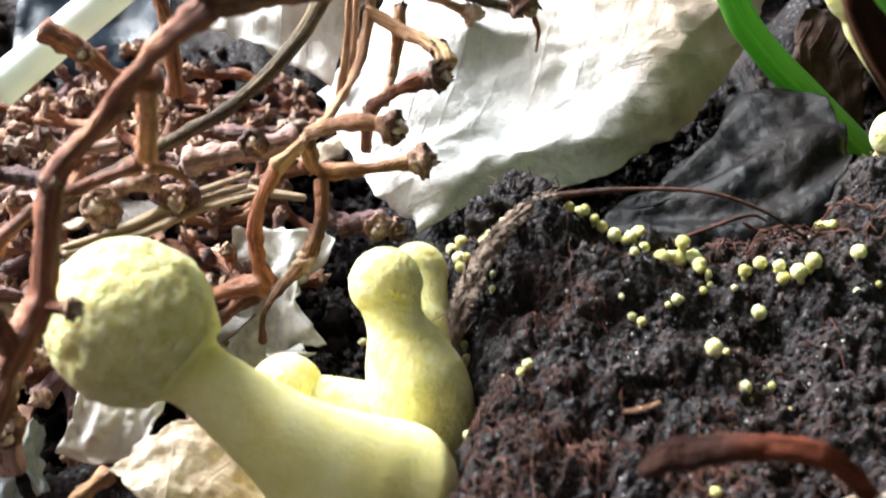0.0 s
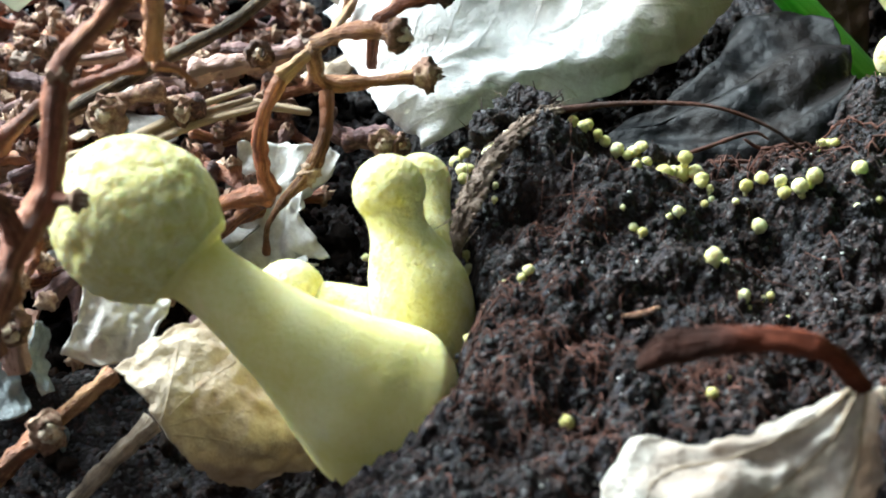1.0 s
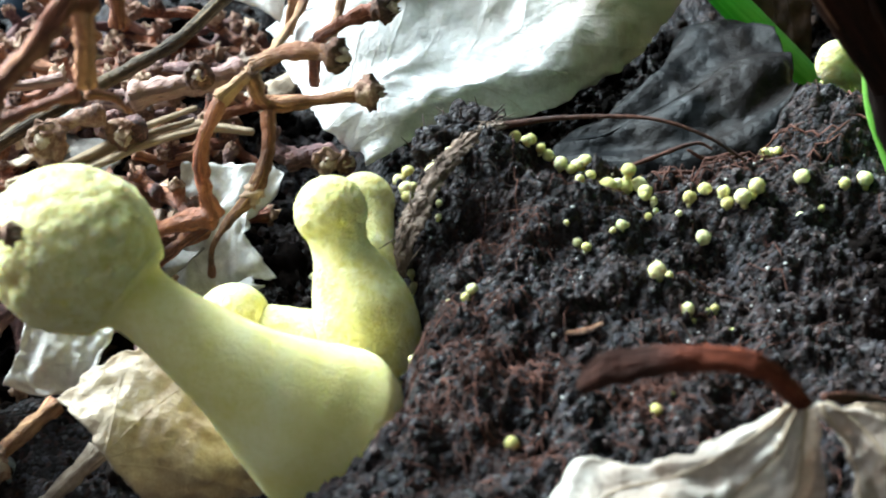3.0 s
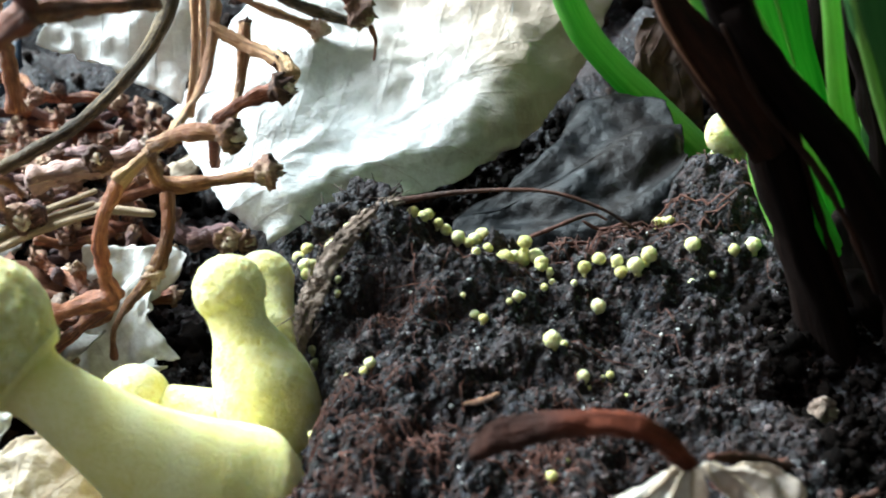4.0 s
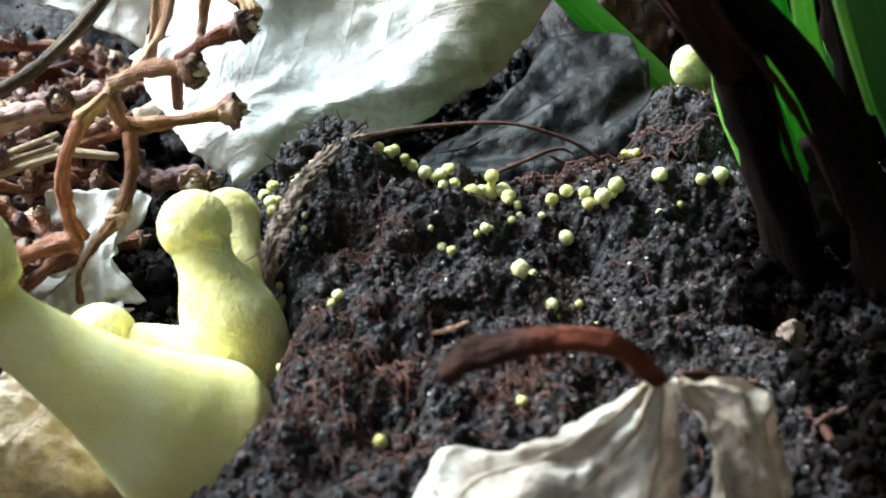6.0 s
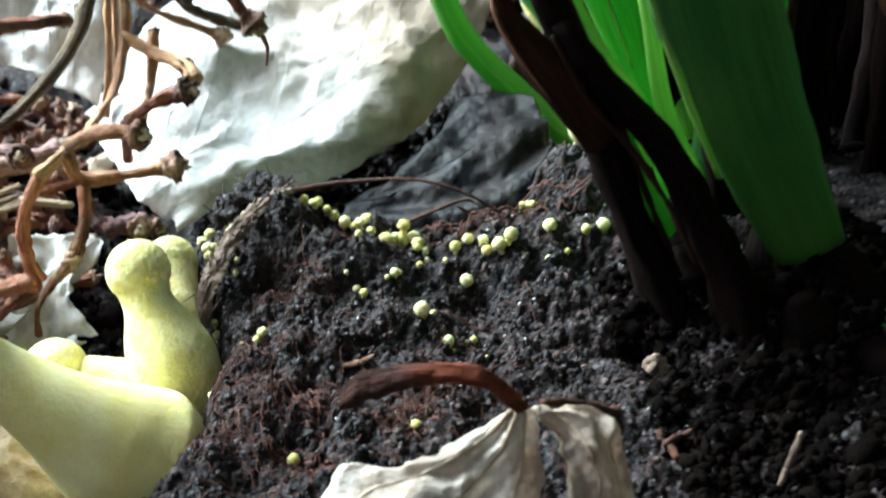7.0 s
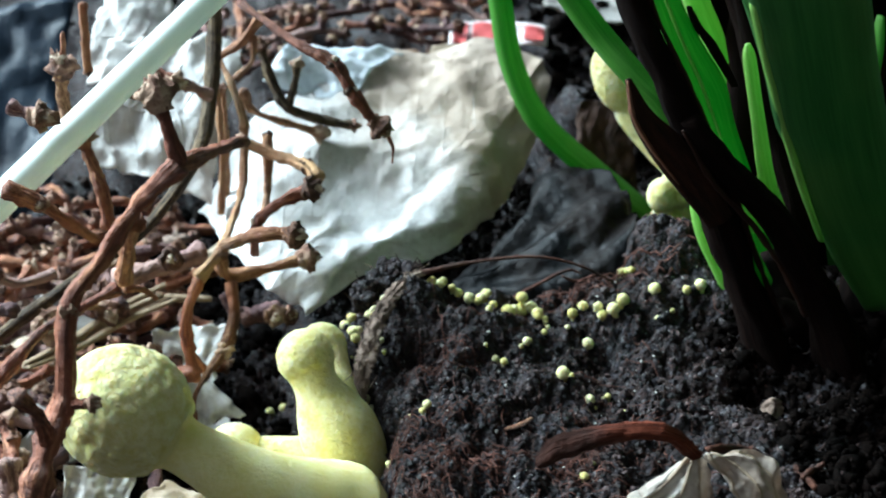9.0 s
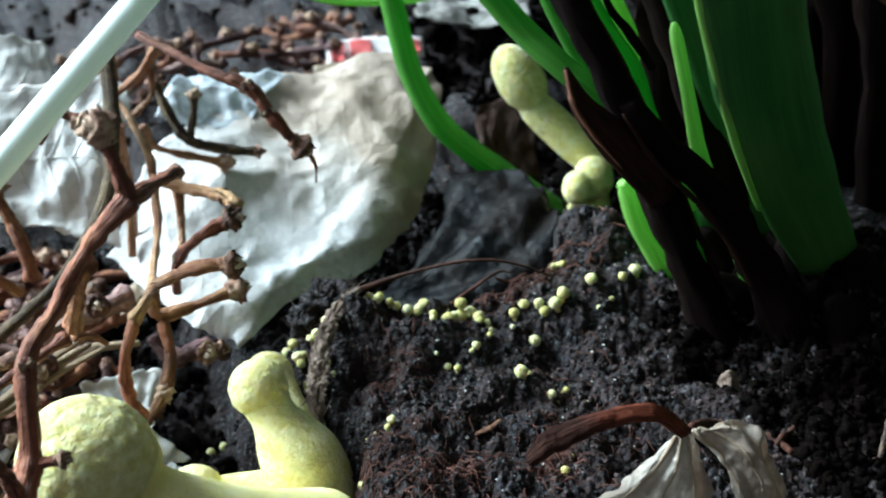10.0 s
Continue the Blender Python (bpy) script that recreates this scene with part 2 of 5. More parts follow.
HUSK = material("dry_husk", (0.12, 0.075, 0.055), (0.42, 0.32, 0.25), scale=500, fine=1800, rough=0.85, bump=0.9, bump_size=0.0006)
STRAW = material("straw_fibre", (0.20, 0.13, 0.075), (0.56, 0.43, 0.27), scale=1, fine=3, rough=0.75, bump=0.7, streak=(2, 14, 1))
BARK = material("frayed_bark", (0.055, 0.040, 0.031), (0.42, 0.34, 0.28), scale=260, fine=1600, rough=0.9, bump=1.0, bump_size=0.0005, spec=0.12, mid=(0.17, 0.122, 0.094))
LEAF_PALE = material("bleached_leaf", (0.40, 0.35, 0.30), (0.80, 0.79, 0.77), scale=80, fine=1000, rough=0.6, bump=0.6, bump_size=0.0006, translucent=0.18, veins=0.12, spec=0.4, spread=(0.3, 0.58), blotch=((0.30, 0.24, 0.19), 90, 0.5))
LEAF_LARGE = material("bleached_large_leaf", (0.40, 0.375, 0.345), (0.87, 0.87, 0.87), scale=70, fine=1100, rough=0.5, bump=0.7, bump_size=0.0006, translucent=0.15, veins=0.08, spec=0.5, spread=(0.3, 0.58), margin=(0.36, 0.275, 0.20), withers=0.72, blotch=((0.38, 0.34, 0.30), 55, 0.5))
LEAF_GREY = material("grey_dry_leaf", (0.15, 0.13, 0.115), (0.46, 0.45, 0.42), scale=150, fine=1100, rough=0.78, bump=0.8, bump_size=0.0006, translucent=0.15, spec=0.25, blotch=((0.10, 0.075, 0.06), 120, 0.6))
LEAF_BLUE = material("bluish_dry_leaf", (0.12, 0.14, 0.145), (0.44, 0.50, 0.51), scale=160, fine=1100, rough=0.7, bump=0.8, bump_size=0.0006, translucent=0.15, spec=0.3, blotch=((0.05, 0.045, 0.045), 130, 0.6))
LEAF_FRONT = material("beige_dry_leaf", (0.40, 0.32, 0.25), (0.84, 0.80, 0.73), scale=190, fine=1100, rough=0.8, bump=0.9, bump_size=0.0006, translucent=0.4, spec=0.2, blotch=((0.34, 0.24, 0.17), 170, 0.6))
LEAF_TAN = material("tan_dry_leaf", (0.30, 0.21, 0.13), (0.69, 0.61, 0.49), scale=120, fine=1000, rough=0.8, bump=0.8, bump_size=0.0006, translucent=0.25, spec=0.2, blotch=((0.32, 0.225, 0.14), 90, 0.6))
LEAF_DARK = material("wet_dark_leaf", (0.0010, 0.0013, 0.0018), (0.0075, 0.0084, 0.0108), scale=200, fine=1800, rough=0.5, bump=0.45, spec=0.09, bump_size=0.0004, spread=(0.38, 0.72), blotch=((0.0085, 0.005, 0.0035), 120, 0.6), specks=(900, 0.35, ((0.0, (0.0010, 0.0013, 0.0016)), (0.7, (0.005, 0.0055, 0.0065)), (0.975, (0.09, 0.09, 0.095)))))
LEAF_BROWN = material("brown_dead_leaf", (0.055, 0.024, 0.014), (0.22, 0.10, 0.058), scale=120, fine=900, rough=0.7, bump=0.6, translucent=0.12, veins=0.2, spec=0.2)
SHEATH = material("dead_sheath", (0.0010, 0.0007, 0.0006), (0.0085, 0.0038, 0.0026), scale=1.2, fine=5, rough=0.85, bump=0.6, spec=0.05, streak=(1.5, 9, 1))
SHEATH_BROWN = material("brown_sheath", (0.0025, 0.0015, 0.0012), (0.040, 0.0145, 0.0075), scale=1.4, fine=6, rough=0.75, bump=0.6, spec=0.12, streak=(2, 7, 1))
GREEN = material("shoot_green", (0.075, 0.25, 0.024), (0.21, 0.47, 0.075), scale=1.2, fine=6, rough=0.42, bump=0.25, translucent=0.5, streak=(1.2, 12, 1), spec=0.4)
GREEN_LIGHT = material("young_shoot_green", (0.24, 0.48, 0.07), (0.46, 0.72, 0.20), scale=1.2, fine=6, rough=0.42, bump=0.2, translucent=0.5, streak=(1.2, 12, 1), spec=0.45)
GREEN_DEEP = material("leaf_base_green", (0.028, 0.095, 0.024), (0.09, 0.22, 0.06), scale=1.0, fine=6, rough=0.45, bump=0.25, translucent=0.3, streak=(1, 14, 1), spec=0.35, blotch=((0.12, 0.22, 0.05), 40, 0.5))
GREEN_PALE = material("stalk_pale_green", (0.80, 0.90, 0.82), (0.93, 0.97, 0.93), scale=1.2, fine=6, rough=0.45, bump=0.1, translucent=0.15, streak=(1.2, 10, 1))
WITHERED = material("withered_stalk", (0.012, 0.006, 0.004), (0.085, 0.032, 0.018), scale=200, fine=1200, rough=0.75, bump=0.8, spec=0.2)
PETIOLE = material("petiole_red_brown", (0.045, 0.012, 0.007), (0.19, 0.052, 0.026), scale=140, fine=900, rough=0.68, bump=0.9, spec=0.06, mid=(0.10, 0.027, 0.014), margin=(0.016, 0.008, 0.006), withers=0.70, fibre=0.7)
BLACK_FILM = material("black_plastic_film", (0.006, 0.011, 0.02), (0.018, 0.03, 0.05), scale=60, rough=0.42, bump=0.3, spec=0.16)
CLEAR_FILM = material("clear_film", (0.50, 0.54, 0.58), (0.85, 0.88, 0.90), scale=120, rough=0.2, bump=0.4, translucent=0.4, spec=0.6)
RED_PRINT = material("red_print", (0.40, 0.05, 0.05), (0.55, 0.14, 0.13), scale=100, rough=0.4)
WHITE_PRINT = material("white_wrapper", (0.70, 0.62, 0.61), (0.86, 0.80, 0.79), scale=300, rough=0.4)
LEAF_UMBER = material("umber_dead_leaf", (0.010, 0.006, 0.0045), (0.055, 0.028, 0.018), scale=130, fine=900, rough=0.75, bump=0.6, spec=0.18, translucent=0.1)

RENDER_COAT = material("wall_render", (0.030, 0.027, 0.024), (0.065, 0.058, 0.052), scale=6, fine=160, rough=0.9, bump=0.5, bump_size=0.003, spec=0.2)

# ---- shape tools ----
_table = np.random.RandomState(7).rand(4096)


def vnoise(p):
    """Smooth value noise in 0..1 for rows of places."""
    p = np.asarray(p, float)
    i = np.floor(p).astype(np.int64)
    f = p - i
    f = f * f * (3 - 2 * f)
    total = 0
    for dx in (0, 1):
        for dy in (0, 1):
            for dz in (0, 1):
                h = ((i[:, 0] + dx) * 73856093) ^ ((i[:, 1] + dy) * 19349663) ^ ((i[:, 2] + dz) * 83492791)
                w = (f[:, 0] if dx else 1 - f[:, 0]) * (f[:, 1] if dy else 1 - f[:, 1]) * (f[:, 2] if dz else 1 - f[:, 2])
                total = total + w * _table[(h ^ (h >> 13)) & 4095]
    return total


def fbm(p, octaves=3):
    p = np.asarray(p, float)
    total, amp = 0, 1.0
    for k in range(octaves):
        total = total + amp * (vnoise(p * 2 ** k + 17.3 * k) - 0.5)
        amp *= 0.5
    return total


def spline(points, per=6):
    """Catmull-Rom through rows of numbers of any width."""
    p = np.asarray(points, float)
    if len(p) < 3:
        s = np.linspace(0, 1, per + 1)[:, None]
        return p[0] * (1 - s) + p[-1] * s
    q = np.vstack([2 * p[0] - p[1], p, 2 * p[-1] - p[-2]])
    out = []
    for k in range(len(p) - 1):
        a, b, c, d = q[k : k + 4]
        for s in np.arange(per) / per:
            out.append(0.5 * (2 * b + (c - a) * s + (2 * a - 5 * b + 4 * c - d) * s**2 + (3 * b - a - 3 * c + d) * s**3))
    out.append(p[-1])
    return np.array(out)


def tube_arrays(points, radii, per=6, seg=8, rough=0.0, size=1.0, flat=1.0, seed=0.0, wide=None, grain=0.0, close=(True, True)):
    """Rings along a spline: vertices in mm, faces, uvs. flat squeezes the ring along its second axis; wide: the first axis."""
    rows = spline([(*p, r) for p, r in zip(points, radii)], per)
    c, r = rows[:, :3], np.maximum(rows[:, 3], 0.02)
    tang = np.gradient(c, axis=0)
    tang /= np.linalg.norm(tang, axis=1, keepdims=True) + 1e-9
    ref = np.array(wide if wide is not None else (0.3, -0.9, 0.25), float)
    verts, uvs = [], []
    for k in range(len(c)):
        u = ref - tang[k] * (ref @ tang[k])
        u /= np.linalg.norm(u) + 1e-9
        ref = u
        v = np.cross(tang[k], u)
        for j in range(seg):
            a = 2 * math.pi * j / seg
            verts.append(c[k] + r[k] * (math.cos(a) * u + flat * math.sin(a) * v))
            uvs.append((k / (len(c) - 1), j / seg))
    verts = np.array(verts)
    if np.any(rough):
        centre = np.repeat(c, seg, axis=0)
        out = verts - centre
        n = fbm(verts / size + seed, 3)
        if grain:
            run = np.repeat(np.concatenate([[0], np.cumsum(np.linalg.norm(np.diff(c, axis=0), axis=1))]), seg)
            turn = np.tile(2 * math.pi * np.arange(seg) / seg, len(c))
            n = n + grain * fbm(np.stack([2.2 * np.cos(turn), 2.2 * np.sin(turn), run / 5.0], 1) + seed, 2)
        verts = centre + out * (1 + np.repeat(np.broadcast_to(rough, len(c)), seg) * 2 * n)[:, None]
    faces = []
    for k in range(len(c) - 1):
        for j in range(seg):
            a, b = k * seg + j, k * seg + (j + 1) % seg
            faces.append((a, b, b + seg, a + seg))
    n = len(verts)
    verts = np.vstack([verts, c[:1] - tang[:1] * r[0] * 0.35, c[-1:] + tang[-1:] * r[-1] * 0.35])
    uvs += [(0, 0.5), (1, 0.5)]
    for j in range(seg):
        if close[0]:
            faces.append((n, (j + 1) % seg, j))
        if close[1]:
            faces.append((n + 1, n - seg + j, n - seg + (j + 1) % seg))
    return verts, faces, uvs


def mesh_from(name, verts, faces, mat, uvs=None, smooth=True):
    me = bpy.data.meshes.new(name)
    me.from_pydata((np.asarray(verts) * MM).tolist(), [], faces)
    me.materials.append(mat)
    if uvs is not None:
        layer = me.uv_layers.new(name="uv")
        idx = np.empty(len(me.loops), np.int32)
        me.loops.foreach_get("vertex_index", idx)
        layer.data.foreach_set("uv", np.asarray(uvs, float)[idx].ravel())
    me.polygons.foreach_set("use_smooth", [smooth] * len(me.polygons))
    me.update()
    return me


def part(name, arrays, mat, parent=None, label="", smooth=True):
    """One mesh object, under a thing where one is given."""
    v, f, u = arrays
    ob = new(name, mesh_from(name, v, f, mat, u, smooth))
    if parent:
        ob.parent = parent
    if label:
        ob["label"] = label
    return ob


def thing(name, at, label, category, group="", kind=""):
    """An Empty at the base of a thing whose parts are given in world millimetres."""
    ob = new(name)
    ob.empty_display_size = 0.004
    return tagged(ob, label, category, group, kind)


def ball_arrays(centre, radius, rings=8, seg=12, rough=0.0, size=1.0, squash=1.0, seed=0.0):
    c = np.array(centre, float)
    verts = [c + (0, 0, radius * squash)]
    for k in range(1, rings):
        a = math.pi * k / rings
        for j in range(seg):
            b = 2 * math.pi * j / seg
            verts.append(c + radius * np.array((math.sin(a) * math.cos(b), math.sin(a) * math.sin(b), squash * math.cos(a))))
    verts.append(c - (0, 0, radius * squash))
    verts = np.array(verts)
    if rough:
        verts = c + (verts - c) * (1 + rough * 2 * fbm(verts / size + seed, 3))[:, None]
    faces = [(0, 1 + j, 1 + (j + 1) % seg) for j in range(seg)]
    for k in range(rings - 2):
        for j in range(seg):
            a, b = 1 + k * seg + j, 1 + k * seg + (j + 1) % seg
            faces.append((a, a + seg, b + seg, b))
    n = len(verts) - 1
    faces += [(n, n - seg + (j + 1) % seg, n - seg + j) for j in range(seg)]
    return verts, faces, [(0.5, 0.5)] * len(verts)


def patch_arrays(rows, nu=10, nv=10, thick=0.18, wrinkle=0.5, size=7.0, ragged=0.0, seed=0.0, fold=0.0, folds=0, surface=None, crumple=0.0):
    """A leaf blade: a smooth sheet through a net of places, with wrinkles, an uneven rim and real thickness. Rows run across the leaf (v), the net along it (u)."""
    net = np.array(rows, float)
    a = np.array([spline(r, nv) for r in net])
    s = np.array([spline(a[:, k], nu) for k in range(a.shape[1])]).transpose(1, 0, 2)
    m, n = s.shape[:2]
    du, dv = np.gradient(s, axis=0), np.gradient(s, axis=1)
    nor = np.cross(du, dv)
    nor /= np.linalg.norm(nor, axis=2, keepdims=True) + 1e-9
    flat = s.reshape(-1, 3)
    uu, vv = np.meshgrid(np.linspace(0, 1, m), np.linspace(0, 1, n), indexing="ij")
    w = fbm(flat / size + seed, 4).reshape(m, n)
    ridge = 0.5 - np.abs(fbm(flat / (size * 0.6) + seed + 9, 3)).reshape(m, n) * 2
    s = s + nor * (wrinkle * (1.6 * w + 0.5 * ridge))[:, :, None]
    if crumple:
        along = np.stack([uu.ravel() * 6, vv.ravel() * 3.5, 0 * uu.ravel()], 1)
        sharp = 0.4 - 1.2 * np.abs(fbm(along + seed + 21, 2)) - 0.3 * np.abs(fbm(flat / 2.2 + seed + 33, 2))
        s = s + nor * (crumple * 2.2 * sharp.reshape(m, n))[:, :, None]
    if folds:
        s = s + nor * (fold * np.sin(vv * folds * 2 * math.pi + 2.5 * w) * np.minimum(1, uu * 2.5))[:, :, None]
    if ragged:
        rim = np.clip(1 - 6 * np.minimum(np.minimum(uu, 1 - uu), np.minimum(vv, 1 - vv)), 0, 1)
        inward = s.mean(axis=(0, 1)) - s
        inward /= np.linalg.norm(inward, axis=2, keepdims=True) + 1e-9
        jag = np.clip(fbm(flat / 2.2 + seed + 3, 4).reshape(m, n) + 0.25, 0, 1)
        s = s + inward * (ragged * rim * jag)[:, :, None]
    top, low = s.reshape(-1, 3), (s - nor * thick).reshape(-1, 3)
    faces = []
    N = m * n
    for i in range(m - 1):
        for j in range(n - 1):
            q = i * n + j
            faces.append((q, q + n, q + n + 1, q + 1))
            faces.append((N + q, N + q + 1, N + q + n + 1, N + q + n))
    border = [j for j in range(n)] + [i * n + n - 1 for i in range(1, m)] + [(m - 1) * n + j for j in range(n - 2, -1, -1)] + [i * n for i in range(m - 2, 0, -1)]
    for k in range(len(border)):
        p, q = border[k], border[(k + 1) % len(border)]
        faces.append((p, q, N + q, N + p))
    uv = list(zip(uu.ravel(), vv.ravel()))
    if surface is not None:
        surface.append((s, nor))
    return np.vstack([top, low]), faces, uv + uv


# ---- ground ----
def smooth_step(a, b, x):
    t = np.clip((x - a) / (b - a), 0, 1)
    return t * t * (3 - 2 * t)


def bump_at(x, y, cx, cy, rx, ry, turn=0.0):
    c, s = math.cos(radians(turn)), math.sin(radians(turn))
    u, v = ((x - cx) * c + (y - cy) * s) / rx, (-(x - cx) * s + (y - cy) * c) / ry
    return np.exp(-(u * u + v * v))


def ground_base(x, y):
    """Height of the peat in mm: a block with a broken edge towards the litter, lower behind and on the litter side."""
    x, y = np.asarray(x, float), np.asarray(y, float)
    p = np.stack([x, y, 0 * x], -1).reshape(-1, 3)
    wob = (fbm(p / 9.0, 3) * 5).reshape(x.shape)
    edge = -20.0 + np.clip(y + 5, -30, 0) * 0.16 - np.clip(y, 0, 16) * 0.22 + wob * 0.5
    block = smooth_step(edge - 4.5, edge + 3.0 - 1.5 * smooth_step(-6, 2, y), x)
    back = smooth_step(13.5, 22, y + wob * 0.4 + np.clip(-6 - x, 0, 8) * 0.2 - 12 * smooth_step(12, 18, x))
    h = -15 - 4.0 * smooth_step(-2, -14, y) + (15.6 + 4.0 * smooth_step(-2, -14, y)) * block
    h = h - 7.0 * back * block
    h = h + 4.2 * bump_at(x, y, -13.5, 12.5, 5.5, 3.4, 45) + 2.6 * bump_at(x, y, -6.5, 8.5, 5.5, 3, -20) + 2.8 * bump_at(x, y, -16.5, 15, 3.2, 2.6)
    h = h + 5.2 * bump_at(x, y, 19, 18, 5, 5) + 1.9 * bump_at(x, y, -7, -9, 9, 7) + 1.0 * bump_at(x, y, 8, 8, 5, 4) + 6.0 * bump_at(x, y, 38, -3, 10, 12)
    h = h - 4.8 * bump_at(x, y, 21, -10, 5, 4.5) - 2.2 * bump_at(x, y, 8.5, -3, 8, 5) + 1.7 * bump_at(x, y, -4.5, -19.5, 5, 4) + 2.0 * bump_at(x, y, -10, 6, 4.5, 2.6) + 1.4 * bump_at(x, y, -9.5, 15.5, 2.5, 2) + 1.0 * smooth_step(4, 12, x) * smooth_step(2, 10, y)
    h = h + 7.5 * smooth_step(60, 110, y) + 1.3 * bump_at(x, y, -3.8, 14.2, 2.4, 1.6) + 1.5 * bump_at(x, y, -12.5, 1.5, 3, 2.2) + 1.0 * bump_at(x, y, 1, -0.5, 2.5, 2)
    # hollows: under the brow of the ridge, beside a button, and along the foot of the short mushroom
    h = h - 1.6 * bump_at(x, y, -15.5, 5.0, 2.2, 1.8, 30) - 1.7 * bump_at(x, y, 5.4, 1.6, 2.2, 1.9) - 1.5 * bump_at(x, y, -16.5, 0.5, 2.2, 1.6)
    # a shoulder of peat is heaped against the foot of the large mushroom
    line = -21.2 + 0.25 * (x + 32)
    shoulder = -5.6 + 5.6 * smooth_step(-30.5, -23.5, x) - 14 * smooth_step(-32, -37, x)
    h = h + np.maximum(shoulder - h, 0) * smooth_step(line + 1.5, line - 1.5, y) * smooth_step(-10, -17, x)
    return h


def clumps(x, y, cell, seed):
    """Rounded crumbs of one size, heaped at random: the highest dome over each place, in cells."""
    u, v = np.asarray(x, float) / cell, np.asarray(y, float) / cell
    i, j = np.floor(u).astype(np.int64), np.floor(v).astype(np.int64)
    best = np.zeros(u.shape)
    for di in (-1, 0, 1):
        for dj in (-1, 0, 1):
            h = ((i + di) * 73856093) ^ ((j + dj) * 19349663) ^ (seed * 83492791)
            h = h ^ (h >> 13)
            ox, oy, size = _table[h & 4095], _table[(h >> 5) & 4095], _table[(h >> 9) & 4095]
            d2 = (u - i - di - ox) ** 2 + (v - j - dj - oy) ** 2
            r = 0.35 + 0.5 * size
            best = np.maximum(best, np.sqrt(np.maximum(r * r - d2, 0)) * (0.6 + 0.7 * size))
    return best * cell


def ground(x, y):
    x, y = np.asarray(x, float), np.asarray(y, float)
    p = np.stack([x, y, 0 * x], -1).reshape(-1, 3)
    lumps = fbm(p / 4.2 + 3, 3).reshape(x.shape) * 2.8
    # the heaps of crumbs are bent out of shape by a slow wander
    wx, wy = fbm(p / 0.9 + 31, 2).reshape(x.shape) * 0.5, fbm(p / 0.9 + 57, 2).reshape(x.shape) * 0.5
    coarse = clumps(x + wx, y + wy, 2.3, 3) * 0.34
    middle = clumps(x + wx, y + wy, 1.05, 5) * 0.5
    small = clumps(x + 0.5 * wx, y + 0.5 * wy, 0.62, 9) * 0.75
    torn = fbm(p / 0.5 + 2, 3).reshape(x.shape) * 0.6
    away = np.maximum(np.maximum(-36 - x, x - 36), np.maximum(-38 - y, y - 50))
    far = smooth_step(2, 26, away) * smooth_step(400, 150, away) * fbm(p / 7.0 + 71, 3).reshape(x.shape) * 7.0
    return ground_base(x, y) + lumps + far + (coarse + middle + small + torn - 0.76) * smooth_step(26, 4, away)


def axis(lo, hi, step, far):
    mid = np.arange(lo, hi, step)
    grow = step * 1.09 ** np.arange(1, 110)
    tail = np.cumsum(grow)
    tail = np.append(tail[tail < far], far)
    return np.concatenate([(lo - tail)[::-1], mid, hi + tail])


gx, gy = axis(-34, 34, 0.21, 3000.0), axis(-38, 48, 0.21, 3000.0)
GX, GY = np.meshgrid(gx, gy, indexing="ij")
GZ = ground(GX, GY)
verts = np.stack([GX, GY, GZ], -1).reshape(-1, 3)
nx, ny = len(gx), len(gy)
q = (np.arange(nx - 1)[:, None] * ny + np.arange(ny - 1)[None]).ravel()
faces = np.stack([q, q + ny, q + ny + 1, q + 1], 1).tolist()
soil = new("ground", mesh_from("ground", verts, faces, SOIL))
tagged(soil, "dark moist crumbly peat soil with a broken edge", "soil", kind="structure")

# Unseen dark walls added to block the sky; the light comes from the open side.
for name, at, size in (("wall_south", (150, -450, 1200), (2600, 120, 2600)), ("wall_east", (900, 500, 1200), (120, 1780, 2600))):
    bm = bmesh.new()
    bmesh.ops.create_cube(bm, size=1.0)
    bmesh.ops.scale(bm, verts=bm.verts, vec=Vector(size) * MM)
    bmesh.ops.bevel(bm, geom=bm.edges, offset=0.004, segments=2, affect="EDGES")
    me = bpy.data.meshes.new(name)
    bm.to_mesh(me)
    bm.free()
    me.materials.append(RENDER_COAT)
    wall = tagged(new(name, me), "unseen dark grey wall added to block sky light", "wall", kind="structure")
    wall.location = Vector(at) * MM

# Crumbs and thin roots lie on the peat; pale grains stand in for moist glints.
rng = np.random.RandomState(11)
gold = (1 + 5 ** 0.5) / 2
ico = np.array([(-1, gold, 0), (1, gold, 0), (-1, -gold, 0), (1, -gold, 0), (0, -1, gold), (0, 1, gold), (0, -1, -gold), (0, 1, -gold), (gold, 0, -1), (gold, 0, 1), (-gold, 0, -1), (-gold, 0, 1)]) / 1.9
ico_f = np.array([(0, 11, 5), (0, 5, 1), (0, 1, 7), (0, 7, 10), (0, 10, 11), (1, 5, 9), (5, 11, 4), (11, 10, 2), (10, 7, 6), (7, 1, 8),
                  (3, 9, 4), (3, 4, 2), (3, 2, 6), (3, 6, 8), (3, 8, 9), (4, 9, 5), (2, 4, 11), (6, 2, 10), (8, 6, 7), (9, 8, 1)])


def finer(v, f):
    """Each triangle as four, on the ball."""
    v, out, seen = [tuple(p) for p in v], [], {}
    def between(a, b):
        key = (min(a, b), max(a, b))
        if key not in seen:
            m = (np.array(v[a]) + np.array(v[b])) / 2
            v.append(tuple(m / np.linalg.norm(m)))
            seen[key] = len(v) - 1
        return seen[key]
    for a, b, c in f:
        d, e, g = between(a, b), between(b, c), between(c, a)
        out += [(a, d, g), (d, b, e), (g, e, c), (d, e, g)]
    return np.array(v), np.array(out)


ball_v, ball_f = finer(ico, ico_f)


